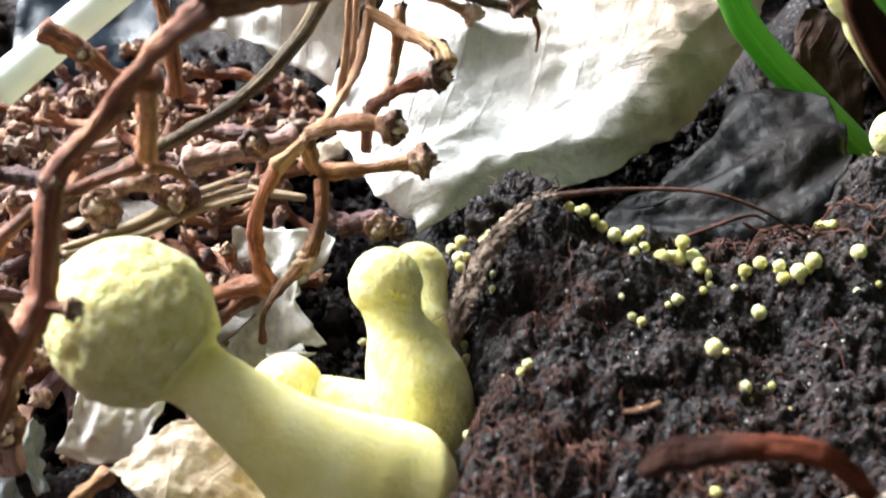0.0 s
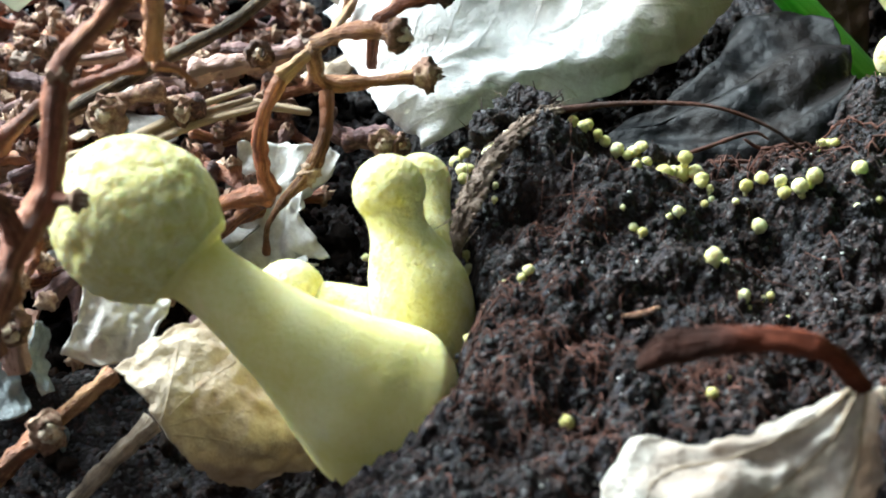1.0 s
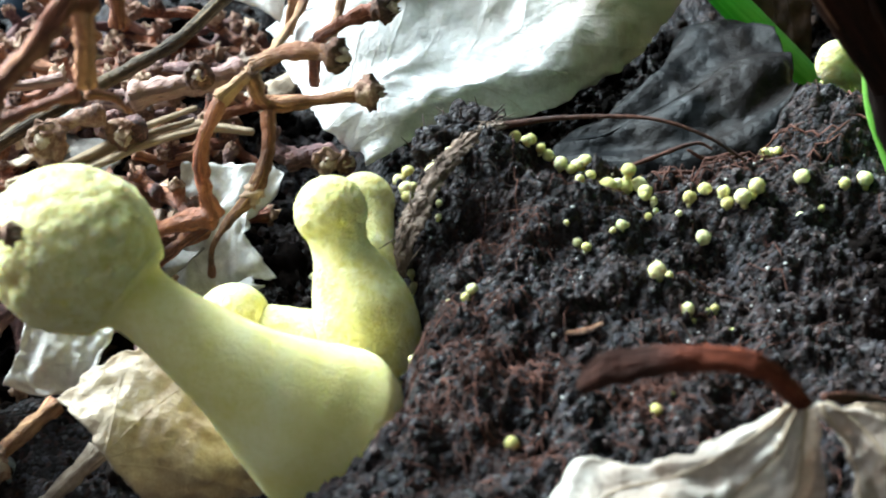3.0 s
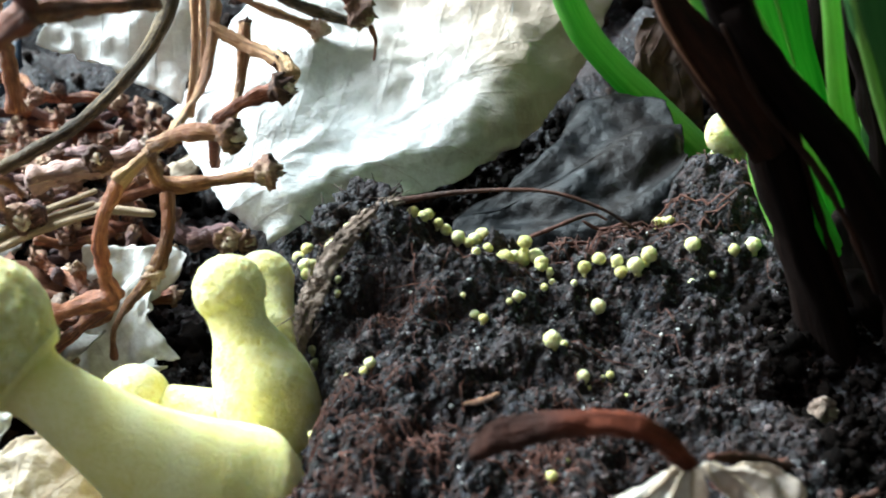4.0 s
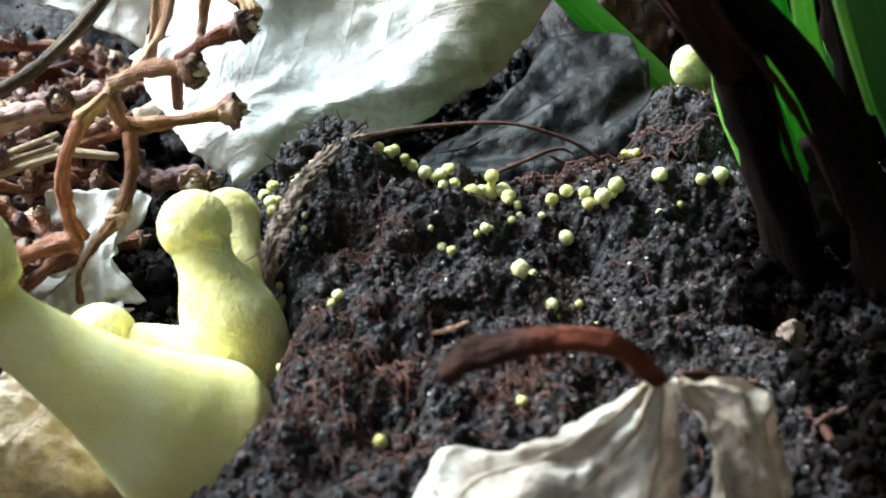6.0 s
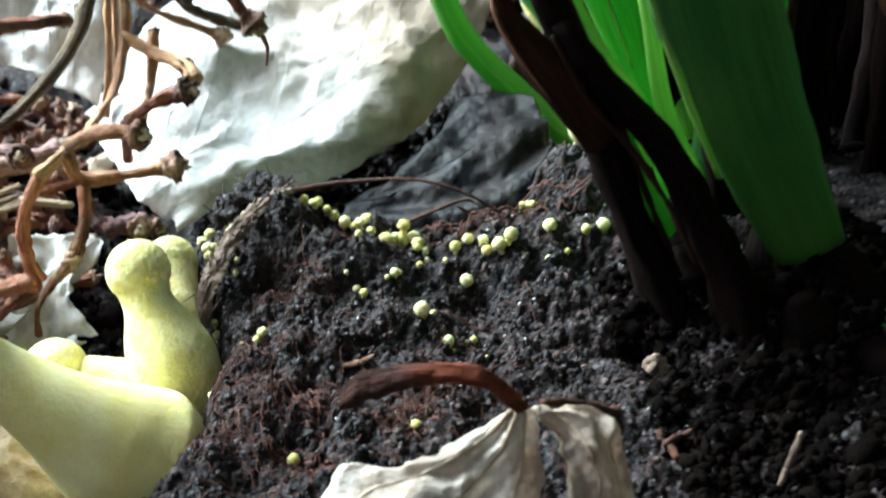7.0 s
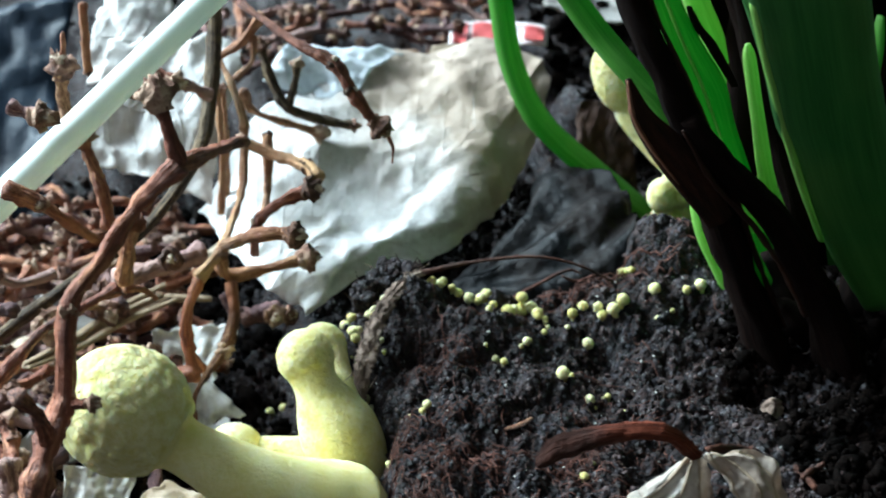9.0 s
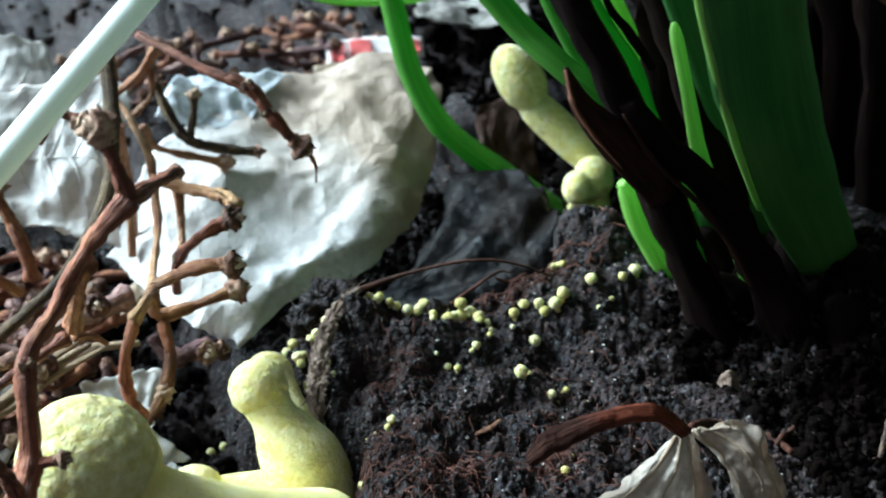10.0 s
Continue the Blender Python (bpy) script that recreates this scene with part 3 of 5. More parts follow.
def scatter(name, count, box, lo, hi, mat, label, category, sink=0.2, ragged=0.0):
    """Uneven crumbs strewn over the soil; ragged ones have more faces and a torn surface."""
    base, base_f = (ball_v, ball_f) if ragged else (ico, ico_f)
    n = len(base)
    xs, ys = rng.uniform(box[0], box[1], count), rng.uniform(box[2], box[3], count)
    zs = ground(xs, ys)
    r = lo + (hi - lo) * rng.rand(count) ** 3
    v = base[None] * (rng.uniform(1 - ragged, 1 + ragged, (count, n, 1)) if ragged else rng.uniform(0.55, 1.35, (count, 12, 1)))
    v = v * rng.uniform(0.5, 1.6, (count, 1, 3)) * r[:, None, None]
    v = v + np.stack([xs, ys, zs + r * (0.5 - sink)], 1)[:, None]
    f = (base_f[None] + n * np.arange(count)[:, None, None]).reshape(-1, 3)
    ob = new(name, mesh_from(name, v.reshape(-1, 3), f.tolist(), mat))
    return tagged(ob, label, category, kind="stuff")


scatter("peat_crumbs", 3500, (-34, 20, -34, 24), 0.08, 0.34, CRUMB, "dark brown crumbs of peat over the soil", "soil crumbs", 0.35, 0.42)
scatter("fine_crumbs", 11000, (-34, 20, -34, 24), 0.04, 0.15, CRUMB, "fine dark dust of peat over the soil", "soil crumbs")
scatter("litter_crumbs", 1600, (-80, -36, -30, 75), 0.2, 1.1, DULL_CRUMB, "dark crumbs among the leaf litter", "soil crumbs", 0.2, 0.42)
scatter("far_crumbs", 1600, (-100, 70, 52, 200), 0.2, 1.1, DULL_CRUMB, "dark crumbs of soil beyond the leaves", "soil crumbs", 0.2, 0.4)
# Four spreads of near-black crumbs paint the shade under shoots, leaf and litter.
scatter("foot_shade_crumbs", 7500, (17, 56, -48, 4), 0.25, 0.9, SHADE_CRUMB, "black crumbs standing in for shade at the foot of the shoots", "soil crumbs", 0.3)
scatter("clump_shade_crumbs", 4200, (25, 85, 22, 120), 0.4, 1.7, SHADE_CRUMB, "black crumbs standing in for shade beneath the clump of shoots", "soil crumbs", 0.2)
scatter("gap_shade_crumbs", 1300, (-16, 25, 30, 54), 0.2, 0.9, SHADE_CRUMB, "black crumbs standing in for shade in the gap under the pale leaf", "soil crumbs", 0.3)
scatter("hollow_shade_crumbs", 1500, (-85, -28, 0, 80), 0.3, 1.5, SHADE_CRUMB, "black crumbs standing in for shade in the hollows of the litter", "soil crumbs", 0.2, 0.42)
# Pale specks that paint the glints of moist peat.
scatter("grit", 650, (-22, 22, -34, 24), 0.04, 0.17, GLINT_GRAIN, "tiny pale grains standing in for moist glints on dark peat", "grit", sink=0.0)


def fibres(name, count, box, length, mat, label, radius=0.09, lift=0.5, curl=0.5, steps=7):
    """Fine roots that wander over the peat, as one mesh of thin three-sided strands."""
    x, y, a = rng.uniform(box[0], box[1], count), rng.uniform(box[2], box[3], count), rng.uniform(0, 6.28, count)
    step, r0 = rng.uniform(*length, count) / (steps - 1), radius * rng.uniform(0.5, 1.5, count)
    line = []
    for i in range(steps):
        over = lift * rng.uniform(-0.35, 1.0, count) * math.sin(math.pi * (i + 0.5) / steps)
        line.append(np.stack([x, y, ground(x, y) + over], 1))
        a = a + rng.uniform(-curl, curl, count)
        x, y = x + step * np.cos(a), y + step * np.sin(a)
    c = np.stack(line, 1)
    t = np.gradient(c, axis=1)
    t /= np.linalg.norm(t, axis=2, keepdims=True) + 1e-9
    u = np.cross(t, (0.13, 0.21, 1.0))
    u /= np.linalg.norm(u, axis=2, keepdims=True) + 1e-9
    w = np.cross(t, u)
    thin = (r0[:, None] * np.linspace(1.0, 0.45, steps)[None])[:, :, None]
    rings = np.stack([c + thin * (math.cos(b) * u + math.sin(b) * w) for b in (0.5, 2.6, 4.7)], 2)
    q = np.array([(3 * i + j, 3 * i + (j + 1) % 3, 3 * i + 3 + (j + 1) % 3, 3 * i + 3 + j) for i in range(steps - 1) for j in range(3)])
    f = (q[None] + 3 * steps * np.arange(count)[:, None, None]).reshape(-1, 4)
    ob = new(name, mesh_from(name, rings.reshape(-1, 3), f.tolist(), mat))
    return tagged(ob, label, "roots", kind="stuff")


fibres("root_fibres", 200, (-23, 8, -34, -7), (1.2, 6), FIBRE, "reddish-brown fine roots strewn over the peat", 0.085, 0.8, 0.8)
for cx, cy in ((-17, -12.5), (-14.5, -16), (-19.5, -19), (-11, -15), (-4, -19.5), (-1, -16.5), (-13, -23), (-18, -8.5), (-12, 3)):
    fibres("root_mat", 40, (cx - 2.8, cx + 2.8, cy - 2.0, cy + 2.0), (1.5, 5), FIBRE, "clump of matted reddish-brown roots on the peat", 0.07, 0.7, 1.1)
for n, box in ((26, (1, 9, 12.5, 17)), (22, (7, 13, 12.5, 16)), (10, (14, 20, 12, 18))):
    fibres("root_mat", n, box, (2.5, 7), FIBRE, "tangle of reddish-brown rootlets behind the small mushrooms", 0.11, 1.2, 0.5)
fibres("thin_roots", 800, (-21, 30, -30, 20), (0.8, 4.5), FIBRE_DARK, "thin dark root hairs over the peat", 0.055, 0.6, 0.9)
fibres("loose_roots", 60, (-18, 24, -14, 20), (4, 11), FIBRE, "longer brown rootlets trailing over the peat", 0.06, 0.9)


# ---- mushrooms ----
def mushroom(axis_pts, radii, cap_from, label, seed, bumps=0.02, seg=80, skin=None, grain=0.45):
    """A young mushroom: one axis through stem and button cap; the cap is a part of its own."""
    root = thing("mushroom", axis_pts[-1], label, "mushroom")
    rows = spline([(*p, r) for p, r in zip(axis_pts, radii)], 12)
    cut = cap_from * 12
    amount = bumps * (0.3 + 0.7 * smooth_step(cut + 6, cut - 10, np.arange(len(rows))))
    side = np.cross(np.subtract(rows[-1, :3], rows[0, :3]), (0.2, 1, 0.1))
    st_p, st_r = rows[cut:, :3], rows[cut:, 3]
    part("stem", tube_arrays(st_p, st_r, 1, seg, amount[cut:], grain, seed=seed, wide=side, close=(False, True)), skin or STEM_Y, root, "smooth pale yellow stem")
    cap_p, cap_r = rows[: cut + 1, :3], rows[: cut + 1, 3]
    part("cap", tube_arrays(cap_p, cap_r, 1, seg, amount[: cut + 1], grain, seed=seed, wide=side, close=(True, False)), YELLOW if skin is None else skin, root, "mealy yellow unopened cap")
    return root


def round_cap(centre, toward, radius, length=1.0, end=138):
    """Axis points and radii of an egg-shaped button, from its crown to where the stem leaves it."""
    c, d = np.array(centre), np.array(toward, float)
    d = d / np.linalg.norm(d)
    pts, rad = [], []
    for a in (4, 22, 42, 64, 90, 112, end):
        pts.append(tuple(c - d * radius * length * math.cos(radians(a))))
        rad.append(radius * math.sin(radians(a)))
    return pts, rad


big = [(-45, -9.4, 9.3), (-40.1, -11.2, 5.6), (-34.1, -13.4, 1.4), (-30.0, -13.5, -2.5), (-26.8, -12.8, -5.9), (-23.6, -12.6, -8.4)]
pts, rad = round_cap(big[0], np.subtract(big[1], big[0]), 6.25, 1.04)
mushroom(pts + big[1:], rad + [2.7, 3.75, 5.6, 6.9, 5.2], 6, "large leaning yellow mushroom button with a swollen club-shaped stem", 1.0, bumps=0.024, seg=110, grain=1.0)

tw = [(-26.8, 2.2, 4.9), (-26, 0.4, 2.2), (-25.2, -0.7, -0), (-24.3, -2, -2.5), (-23.5, -3.4, -5.8), (-22.7, -4.5, -8.8)]
pts, rad = round_cap(tw[0], np.subtract(tw[1], tw[0]), 3.05, 1.0, 124)
mushroom(pts + tw[1:], rad + [2.45, 3.5, 4.3, 4.1, 3.2], 6, "small upright yellow mushroom button with a thick stem", 2.0, skin=STEM_SHORT)
tb = [(-24.3, 9, 1.5), (-23.9, 5.5, -0.2), (-23.6, 1.6, -2.1), (-23, -2, -6)]
pts, rad = round_cap(tb[0], np.subtract(tb[1], tb[0]), 2.7, 1.05, 112)
mushroom(pts + tb[1:], rad + [2.3, 2.6, 2.4], 6, "yellow mushroom button leaning on its twin", 3.0, skin=STEM_SHORT)
sm = [(-35.3, -0.2, -4.1), (-33, -0.8, -5), (-30.6, -1.4, -5), (-27.5, -2.1, -5.3)]
pts, rad = round_cap(sm[0], (0.25, -0.1, -1), 3.2, 1.0, 112)
low = mushroom(pts + [tuple(np.add(sm[0], (1.0, 0, -3.5))), tuple(np.add(sm[0], (1.5, 0, -7)))], rad + [2.9, 2.5], 6, "low yellow mushroom button behind the large stem", 4.0, skin=STEM_SHORT)
part("base_tissue", tube_arrays([sm[0]] + sm[1:], [1.6, 2.5, 2.5, 2.7], 12, 40, 0.016, 1.0, seed=4.0), STEM_SHORT, low, "white tissue joining the buttons")
ta = [(18.8, 38, 16.5), (20.4, 36.5, 12.6), (23.4, 34, 8.8), (27.0, 31, 4.5)]
pts, rad = round_cap(ta[0], np.subtract(ta[1], ta[0]), 3.1, 1.6)
mushroom(pts + ta[1:], rad + [2.3, 2.4, 2.1], 6, "slim yellow mushroom with an egg-shaped cap among green shoots", 5.0, skin=YELLOW)
for k, (c, r) in enumerate(zip([(21.6, 27.8, 6.0), (24.2, 28.6, 6.4)], (2.0, 2.55))):
    c = (c[0], c[1], c[2] - 1.3)
    pts, rad = round_cap(c, (0.1, 0, -1), r, 1.2)
    mushroom(pts + [(c[0] + 0.2, c[1], c[2] - 3.5), (c[0] + 0.3, c[1], c[2] - 6)], rad + [1.9, 1.8], 6, "round yellow mushroom button at the foot of the shoots", 6.0 + k)


def buttons(places, label):
    """Pinhead mushrooms that sit on the peat: a mealy ball on a short foot. A fourth number: the height of one heaped on others."""
    for x, y, r, *height in places:
        k = rng.randint(len(BUTTONS))
        z = height[0] if height else float(ground(np.array([x]), np.array([y]))[0])
        root = tagged(new("pinhead_mushroom"), label, "mushroom", "pinhead mushrooms on the peat")
        root.matrix_world = Matrix.LocRotScale(Vector((x, y, z + r * 0.5)) * MM, Euler((rng.uniform(-0.25, 0.25), rng.uniform(-0.25, 0.25), rng.uniform(0, 6.28))), (r, r, r * rng.uniform(0.9, 1.12)))
        for name, me in zip(("cap", "foot"), BUTTONS[k]):
            ob = new(name, me)
            ob.parent = root


BUTTONS = []
for k in range(4):
    v, f, u = ball_arrays((0, 0, 0.15), 1.0, 10, 16, 0.10, 0.33, 0.95, seed=20 + 3 * k)
    w = tube_arrays([(0, 0, -1.3), (0, 0, -0.5)], [0.5, 0.55], 2, 8)
    BUTTONS.append((mesh_from("pinhead_cap", v, f, DOT, u), mesh_from("pinhead_foot", *w[:2], STEM_Y, w[2])))

brow = [(-9.7, 15.0, 0.55), (-9.2, 15.6, 0.5), (-8.4, 14.7, 0.45), (-7.7, 14.5, 0.55), (-6.7, 13.7, 0.65), (-5.8, 13.2, 0.5), (-5.1, 14.4, 0.6), (-4.3, 14.8, 0.72), (-4.1, 12.5, 0.48), (-10.7, 14.6, 0.54, 4.4), (-5.7, 7.7, 0.41)]
heap = [(-2.6, 11.6, 0.85), (-1.0, 12.2, 0.8), (0.5, 10.0, 0.66), (0.3, 12.3, 0.74), (-1.7, 12.2, 0.6), (1.1, 9.1, 0.34), (-0.7, 12.5, 0.68, 1.8), (0.4, 9.5, 0.5), (1.1, 9.0, 0.35)]
rear = [(4.1, 8.4, 0.6), (5.4, 8.7, 0.61), (6.8, 7.6, 0.55), (7.1, 6.7, 0.6), (8.2, 6.1, 0.75), (9.4, 6.7, 0.7), (12.1, 15.2, 0.48), (12.7, 15.2, 0.48), (13.2, 14.8, 0.48), (13.7, 8.2, 0.71), (17.3, 7.5, 0.51), (19.2, 8.2, 0.72), (13.0, 4.9, 0.4), (15.1, 6.0, 0.3)]
bare = [(-2.6, 3.4, 0.48), (-3.4, 2.6, 0.29), (-2.0, 4.0, 0.24), (0.2, 6.3, 0.35), (1.2, 8.4, 0.3), (2.7, 5.6, 0.3), (4.6, 4.1, 0.69), (-6.4, 2.1, 0.43), (-5.8, 0.7, 0.43), (-0.9, -5.0, 0.73), (0.2, -4.2, 0.32), (1.2, -7.6, 0.54), (3.9, -5.3, 0.37), (3.2, -5.7, 0.23), (1.6, -8.2, 0.22), (4.6, -8.8, 0.23), (-7.3, 2.9, 0.24)]
near = [(-15.6, -6.1, 0.46), (-16.1, -6.3, 0.4), (-20.3, 4.4, 0.39), (-17.5, -6.4, 0.18), (-18.0, -4.9, 0.18), (-3.3, -20.3, 0.45), (-2.0, -19.1, 0.25), (-13.6, -21.6, 0.57), (-23.4, -19.2, 0.37), (-20.4, -9.8, 0.34)]
side = [(-17.8, 8.4, 0.3), (-17.9, 6.1, 0.29), (-16.7, 11.9, 0.48, 4.5), (-17.9, 11.9, 0.58, 3.1), (-20.6, 10.4, 0.65), (-20.0, 10.2, 0.45), (-19.3, 6.3, 0.2), (-21.1, 9.1, 0.2)]
behind = [(-20.4, 12.9, 0.6), (-20.5, 9.5, 0.55), (-20.6, 6.8, 0.6), (-28.4, 22.7, 0.6), (-18.4, 12.6, 0.55), (-17.2, 12.5, 0.5), (-20.6, 7.5, 0.5), (-21.2, 12.8, 0.6), (-20.1, 3.5, 0.45), (-30.2, 21.9, 0.6)]
buttons(brow, "tiny round yellow mushroom button on the peat edge")
buttons(heap, "tiny yellow mushroom button clustered on the peat")
buttons(rear, "tiny round yellow mushroom button on dark peat")
buttons(bare, "tiny pale yellow mushroom button on bare peat")
buttons(near, "tiny yellow mushroom button among reddish roots")
buttons(side, "tiny yellow mushroom button beside the bark strip")
buttons(behind, "tiny yellow mushroom button in the gap behind the twin mushrooms")


# ---- grape stalks ----
def knob_arrays(at, toward, radius, seed):
    """The corky end of a fruit stalk: a lumpy collar with a torn core and a few prongs."""
    d = np.array(toward, float)
    d /= np.linalg.norm(d)
    c = np.array(at, float)
    pts = [c - d * radius * 0.8, c - d * radius * 0.4, c - d * radius * 0.1, c + d * radius * 0.2, c + d * radius * 0.35, c + d * radius * 0.5]
    v, f, u = tube_arrays(pts, [radius * 0.58, radius * 0.66, radius * 0.98, radius * 0.92, radius * 0.6, radius * 0.42], 3, 18, 0.34, radius * 0.32, seed=seed)
    r = np.random.RandomState(int(seed * 10) % 9999)
    reach = np.clip((v - c) @ d / (0.5 * radius), 0, 1)[:, None]
    spikes = np.clip(fbm(v / (radius * 0.3) + seed + 40, 2) * 2.2, -0.4, 1.0)[:, None]
    v = v + d * radius * 0.9 * reach * spikes + r.uniform(-0.06, 0.06, v.shape) * radius * reach
    return v, f, u


def stalk(label, stems, knobs, mat=TWIG, name="grape_stalk", seed=0.0, category="grape stalk"):
    """A piece of an old grape bunch: a main stem, side branches and corky ends, each a part."""
    root = thing(name, stems[0][0][0], label, category)
    branches = []
    for k, (pts, radii, *own) in enumerate(stems):
        # joints swell and the bark is pinched in between
        rows = spline([(*p, r) for p, r in zip(pts, radii)], 5)
        run = np.concatenate([[0], np.cumsum(np.linalg.norm(np.diff(rows[:, :3], axis=0), axis=1))])
        rows[[0, -1], 3] *= 0.86
        swell = 0.34 * np.exp(-((run / 0.9) ** 2)) + 0.34 * np.exp(-(((run[-1] - run) / 0.9) ** 2)) - 0.1
        lumps = 0.42 * fbm(np.stack([run / 1.6, 0 * run, 0 * run], 1) + seed + 5 * k, 2)
        branches.append((rows[:, :3], part("stem" if k == 0 else "branch", tube_arrays(rows[:, :3], rows[:, 3] * (1 + swell + lumps), 2, 16, 0.22, 0.7, seed=seed + 3.1 * k, grain=0.9), own[0] if own else mat, root)))
    for k, (at, toward, r) in enumerate(knobs):
        bearer = min(branches, key=lambda b: np.linalg.norm(b[0] - np.array(at), axis=1).min())[1]
        part("corky_end", knob_arrays(at, toward, r, seed + 1.7 * k + 1), KNOB, bearer, "rough corky stalk end")
        if name != "grape_stalk_fragment" and r > 0.75:
            d = np.array(toward, float)
            part("core", ball_arrays(np.array(at) + d / np.linalg.norm(d) * r * 0.5, r * 0.5, 9, 14, 0.5, r * 0.4, 0.9, seed=seed + 2.9 * k), CORK_CORE, bearer, "pale torn core of the stalk end")
    return root


main = [(-55.7, -24, 0.7), (-53.6, -20, 7.4), (-51.5, -17, 11.9), (-49.7, -14.3, 14.8), (-48.1, -12.3, 22.7), (-44.7, -11, 26.4), (-41.2, -10, 30.5), (-37, -9.4, 33.9)]
up = [(-37, -9.4, 33.9), (-37.6, -9, 37.4), (-38.2, -8, 39.9)]
across = [(-37, -9.4, 33.9), (-33.9, -2, 31.4), (-30.7, 5, 29)]
down = [(-41.6, -9, 28.9), (-42.6, -6, 24.7), (-43.6, -4, 20.4)]
orange = [(-44.2, -4, 19.5), (-46.9, -5, 18.9), (-49.1, -6.5, 18.6), (-51.6, -7, 17.5), (-55.1, -8, 14.6), (-58.2, -9, 12.1)]
thin = [(-43.5, -4, 19.4), (-41.9, -3, 18.4), (-40.8, -3, 17.2)]
pink = [(-51.4, -17, 12.3), (-51.7, -18, 15.9), (-53, -19, 18.9)]
spot = [(-49.9, -14.4, 14.1), (-47.2, -16, 15)]
stalk("reddish-brown dry grape stalk with stubby side branches", [
    (main, [1.5, 1.35, 1.2, 1.1, 0.85, 0.8, 0.85, 0.95]), (up, [0.75, 0.7, 0.95]), (across, [0.8, 0.6, 0.5]),
    (down, [0.85, 0.75, 0.9]), (orange, [0.7, 0.55, 0.5, 0.55, 0.7, 0.8]), (thin, [0.45, 0.3, 0.2]), (pink, [0.8, 0.7, 0.8]), (spot, [0.5, 0.5])], [
    (up[-1], np.subtract(up[-1], up[0]), 1.7), (across[-1], np.subtract(across[-1], across[0]), 0.7), (spot[-1], (1, -0.3, 0), 0.85),
    (main[4], (0.5, -0.6, 0.6), 0.95), (main[2], (-0.3, -0.5, 0.7), 0.9)], seed=1.0)

tall = [(-30.8, 48, 22), (-29.6, 44, 19.6), (-28.8, 40, 16.6), (-29, 38, 14.4), (-30, 33, 10.7), (-32.3, 25, 9.4), (-33.9, 17, 10.7), (-36.6, 14, 9.3), (-38.4, 13, 5.4), (-38.7, 13, 1), (-38.1, 13, -1.7)]
foot = [(-38.1, 13, -1.8), (-40.8, 13.3, -2.6), (-44.3, 13.5, -3.8)]
e1 = [(-34, 16, 10.9), (-33.3, 20, 6), (-29.1, 21, 5.5), (-23.9, 22.2, 5.6)]
x1 = [(-33.5, 16, 11.8), (-29.6, 12, 14.8), (-26.1, 10, 15.3)]
leg = [(-33.1, 19, 5.5), (-33.2, 17, 2.2), (-34.7, 15.5, -1.1), (-36.9, 14.5, -3.2), (-38.8, 14.5, -6.3), (-39.2, 14.8, -9.6)]
top1 = [(-30.6, 48, 21.6), (-27.6, 46, 24), (-25, 44, 27.9)]
loop = [(-29, 44, 20), (-26.7, 44, 22.1), (-26.1, 45, 25)]
e2 = [(-29.2, 38, 14.1), (-25.5, 35, 13.2), (-22.3, 31, 13.1), (-21.3, 28.5, 12.4)]
e4 = [(-28.1, 45, 18), (-27.2, 46, 14.8), (-23, 46.5, 12.3), (-18.6, 46.7, 10.2)]
stalk("tan and red-brown dry grape stalk arching over the litter", [
    (tall[:8], [0.42, 0.46, 0.5, 0.62, 0.46, 0.5, 0.72, 0.68]), (tall[7:], [0.68, 0.7, 0.76, 0.9], TWIG_RED), (foot, [1.0, 0.9, 1.0], TWIG_RED), (e1, [0.75, 0.75, 0.7, 0.85]),
    (x1, [0.7, 0.75, 0.85]), (leg, [0.65, 0.6, 0.75, 0.5, 0.35, 0.28]), (top1, [0.5, 0.6, 0.6]), (loop, [0.4, 0.4, 0.4]),
    (e2, [0.6, 0.7, 0.9, 0.8]), (e4, [0.5, 0.5, 0.55, 0.7])], [
    (e1[-1], np.subtract(e1[-1], e1[-2]), 1.6), (x1[-1], np.subtract(x1[-1], x1[-2]), 1.45), (e2[2], (0.6, -0.5, -0.1), 1.0),
    (e4[-1], np.subtract(e4[-1], e4[-2]), 1.25), (leg[2], (0.2, -0.4, -0.8), 1.1), (tall[0], (-0.3, 0, 1), 0.8), (foot[2], (-1, 0, 0), 1.0)], TWIG_TAN, seed=9.0)

k2 = [(-29.5, 31, 2.3), (-28.9, 29, 7.5), (-25.9, 28, 10.3), (-22.3, 27.5, 11.7)]
stalk("short brown grape stalk with a round corky end", [(k2, [0.6, 0.75, 0.8, 0.9])], [(k2[-1], np.subtract(k2[-1], k2[-2]), 1.55), (k2[1], (-0.5, -0.3, 0.5), 0.9)], TWIG, seed=15.0)
k3 = [(-28, 36, 32.5), (-23.1, 28, 30.3), (-19, 24, 28.5), (-17.6, 22, 26), (-15.6, 21, 22.7), (-14.7, 20.8, 21.8)]
spike = [(-13.8, 20.7, 20.4), (-13.4, 20.7, 19), (-13.6, 20.7, 17.1)]
stalk("long red-brown grape stalk hanging over the pale leaf", [(k3, [0.45, 0.5, 0.66, 0.76, 0.62, 0.68]), (spike, [0.25, 0.15, 0.08])],
      [(k3[-1], np.subtract(k3[-1], k3[-2]), 1.5), (k3[2], (0.4, -0.2, 0.9), 0.95), (k3[3], (0.9, -0.3, 0.2), 0.85), (k3[3], (-0.8, -0.3, -0.3), 0.8)], TWIG, seed=19.0)
k4 = [(-25, 52, 21), (-24.1, 50, 16.9), (-22.4, 48, 13.7), (-17.9, 47.5, 11.6), (-14.1, 47, 10.6)]
k4b = [(-22.4, 48, 13.7), (-21.2, 49, 16.4), (-20.6, 50, 18.7)]
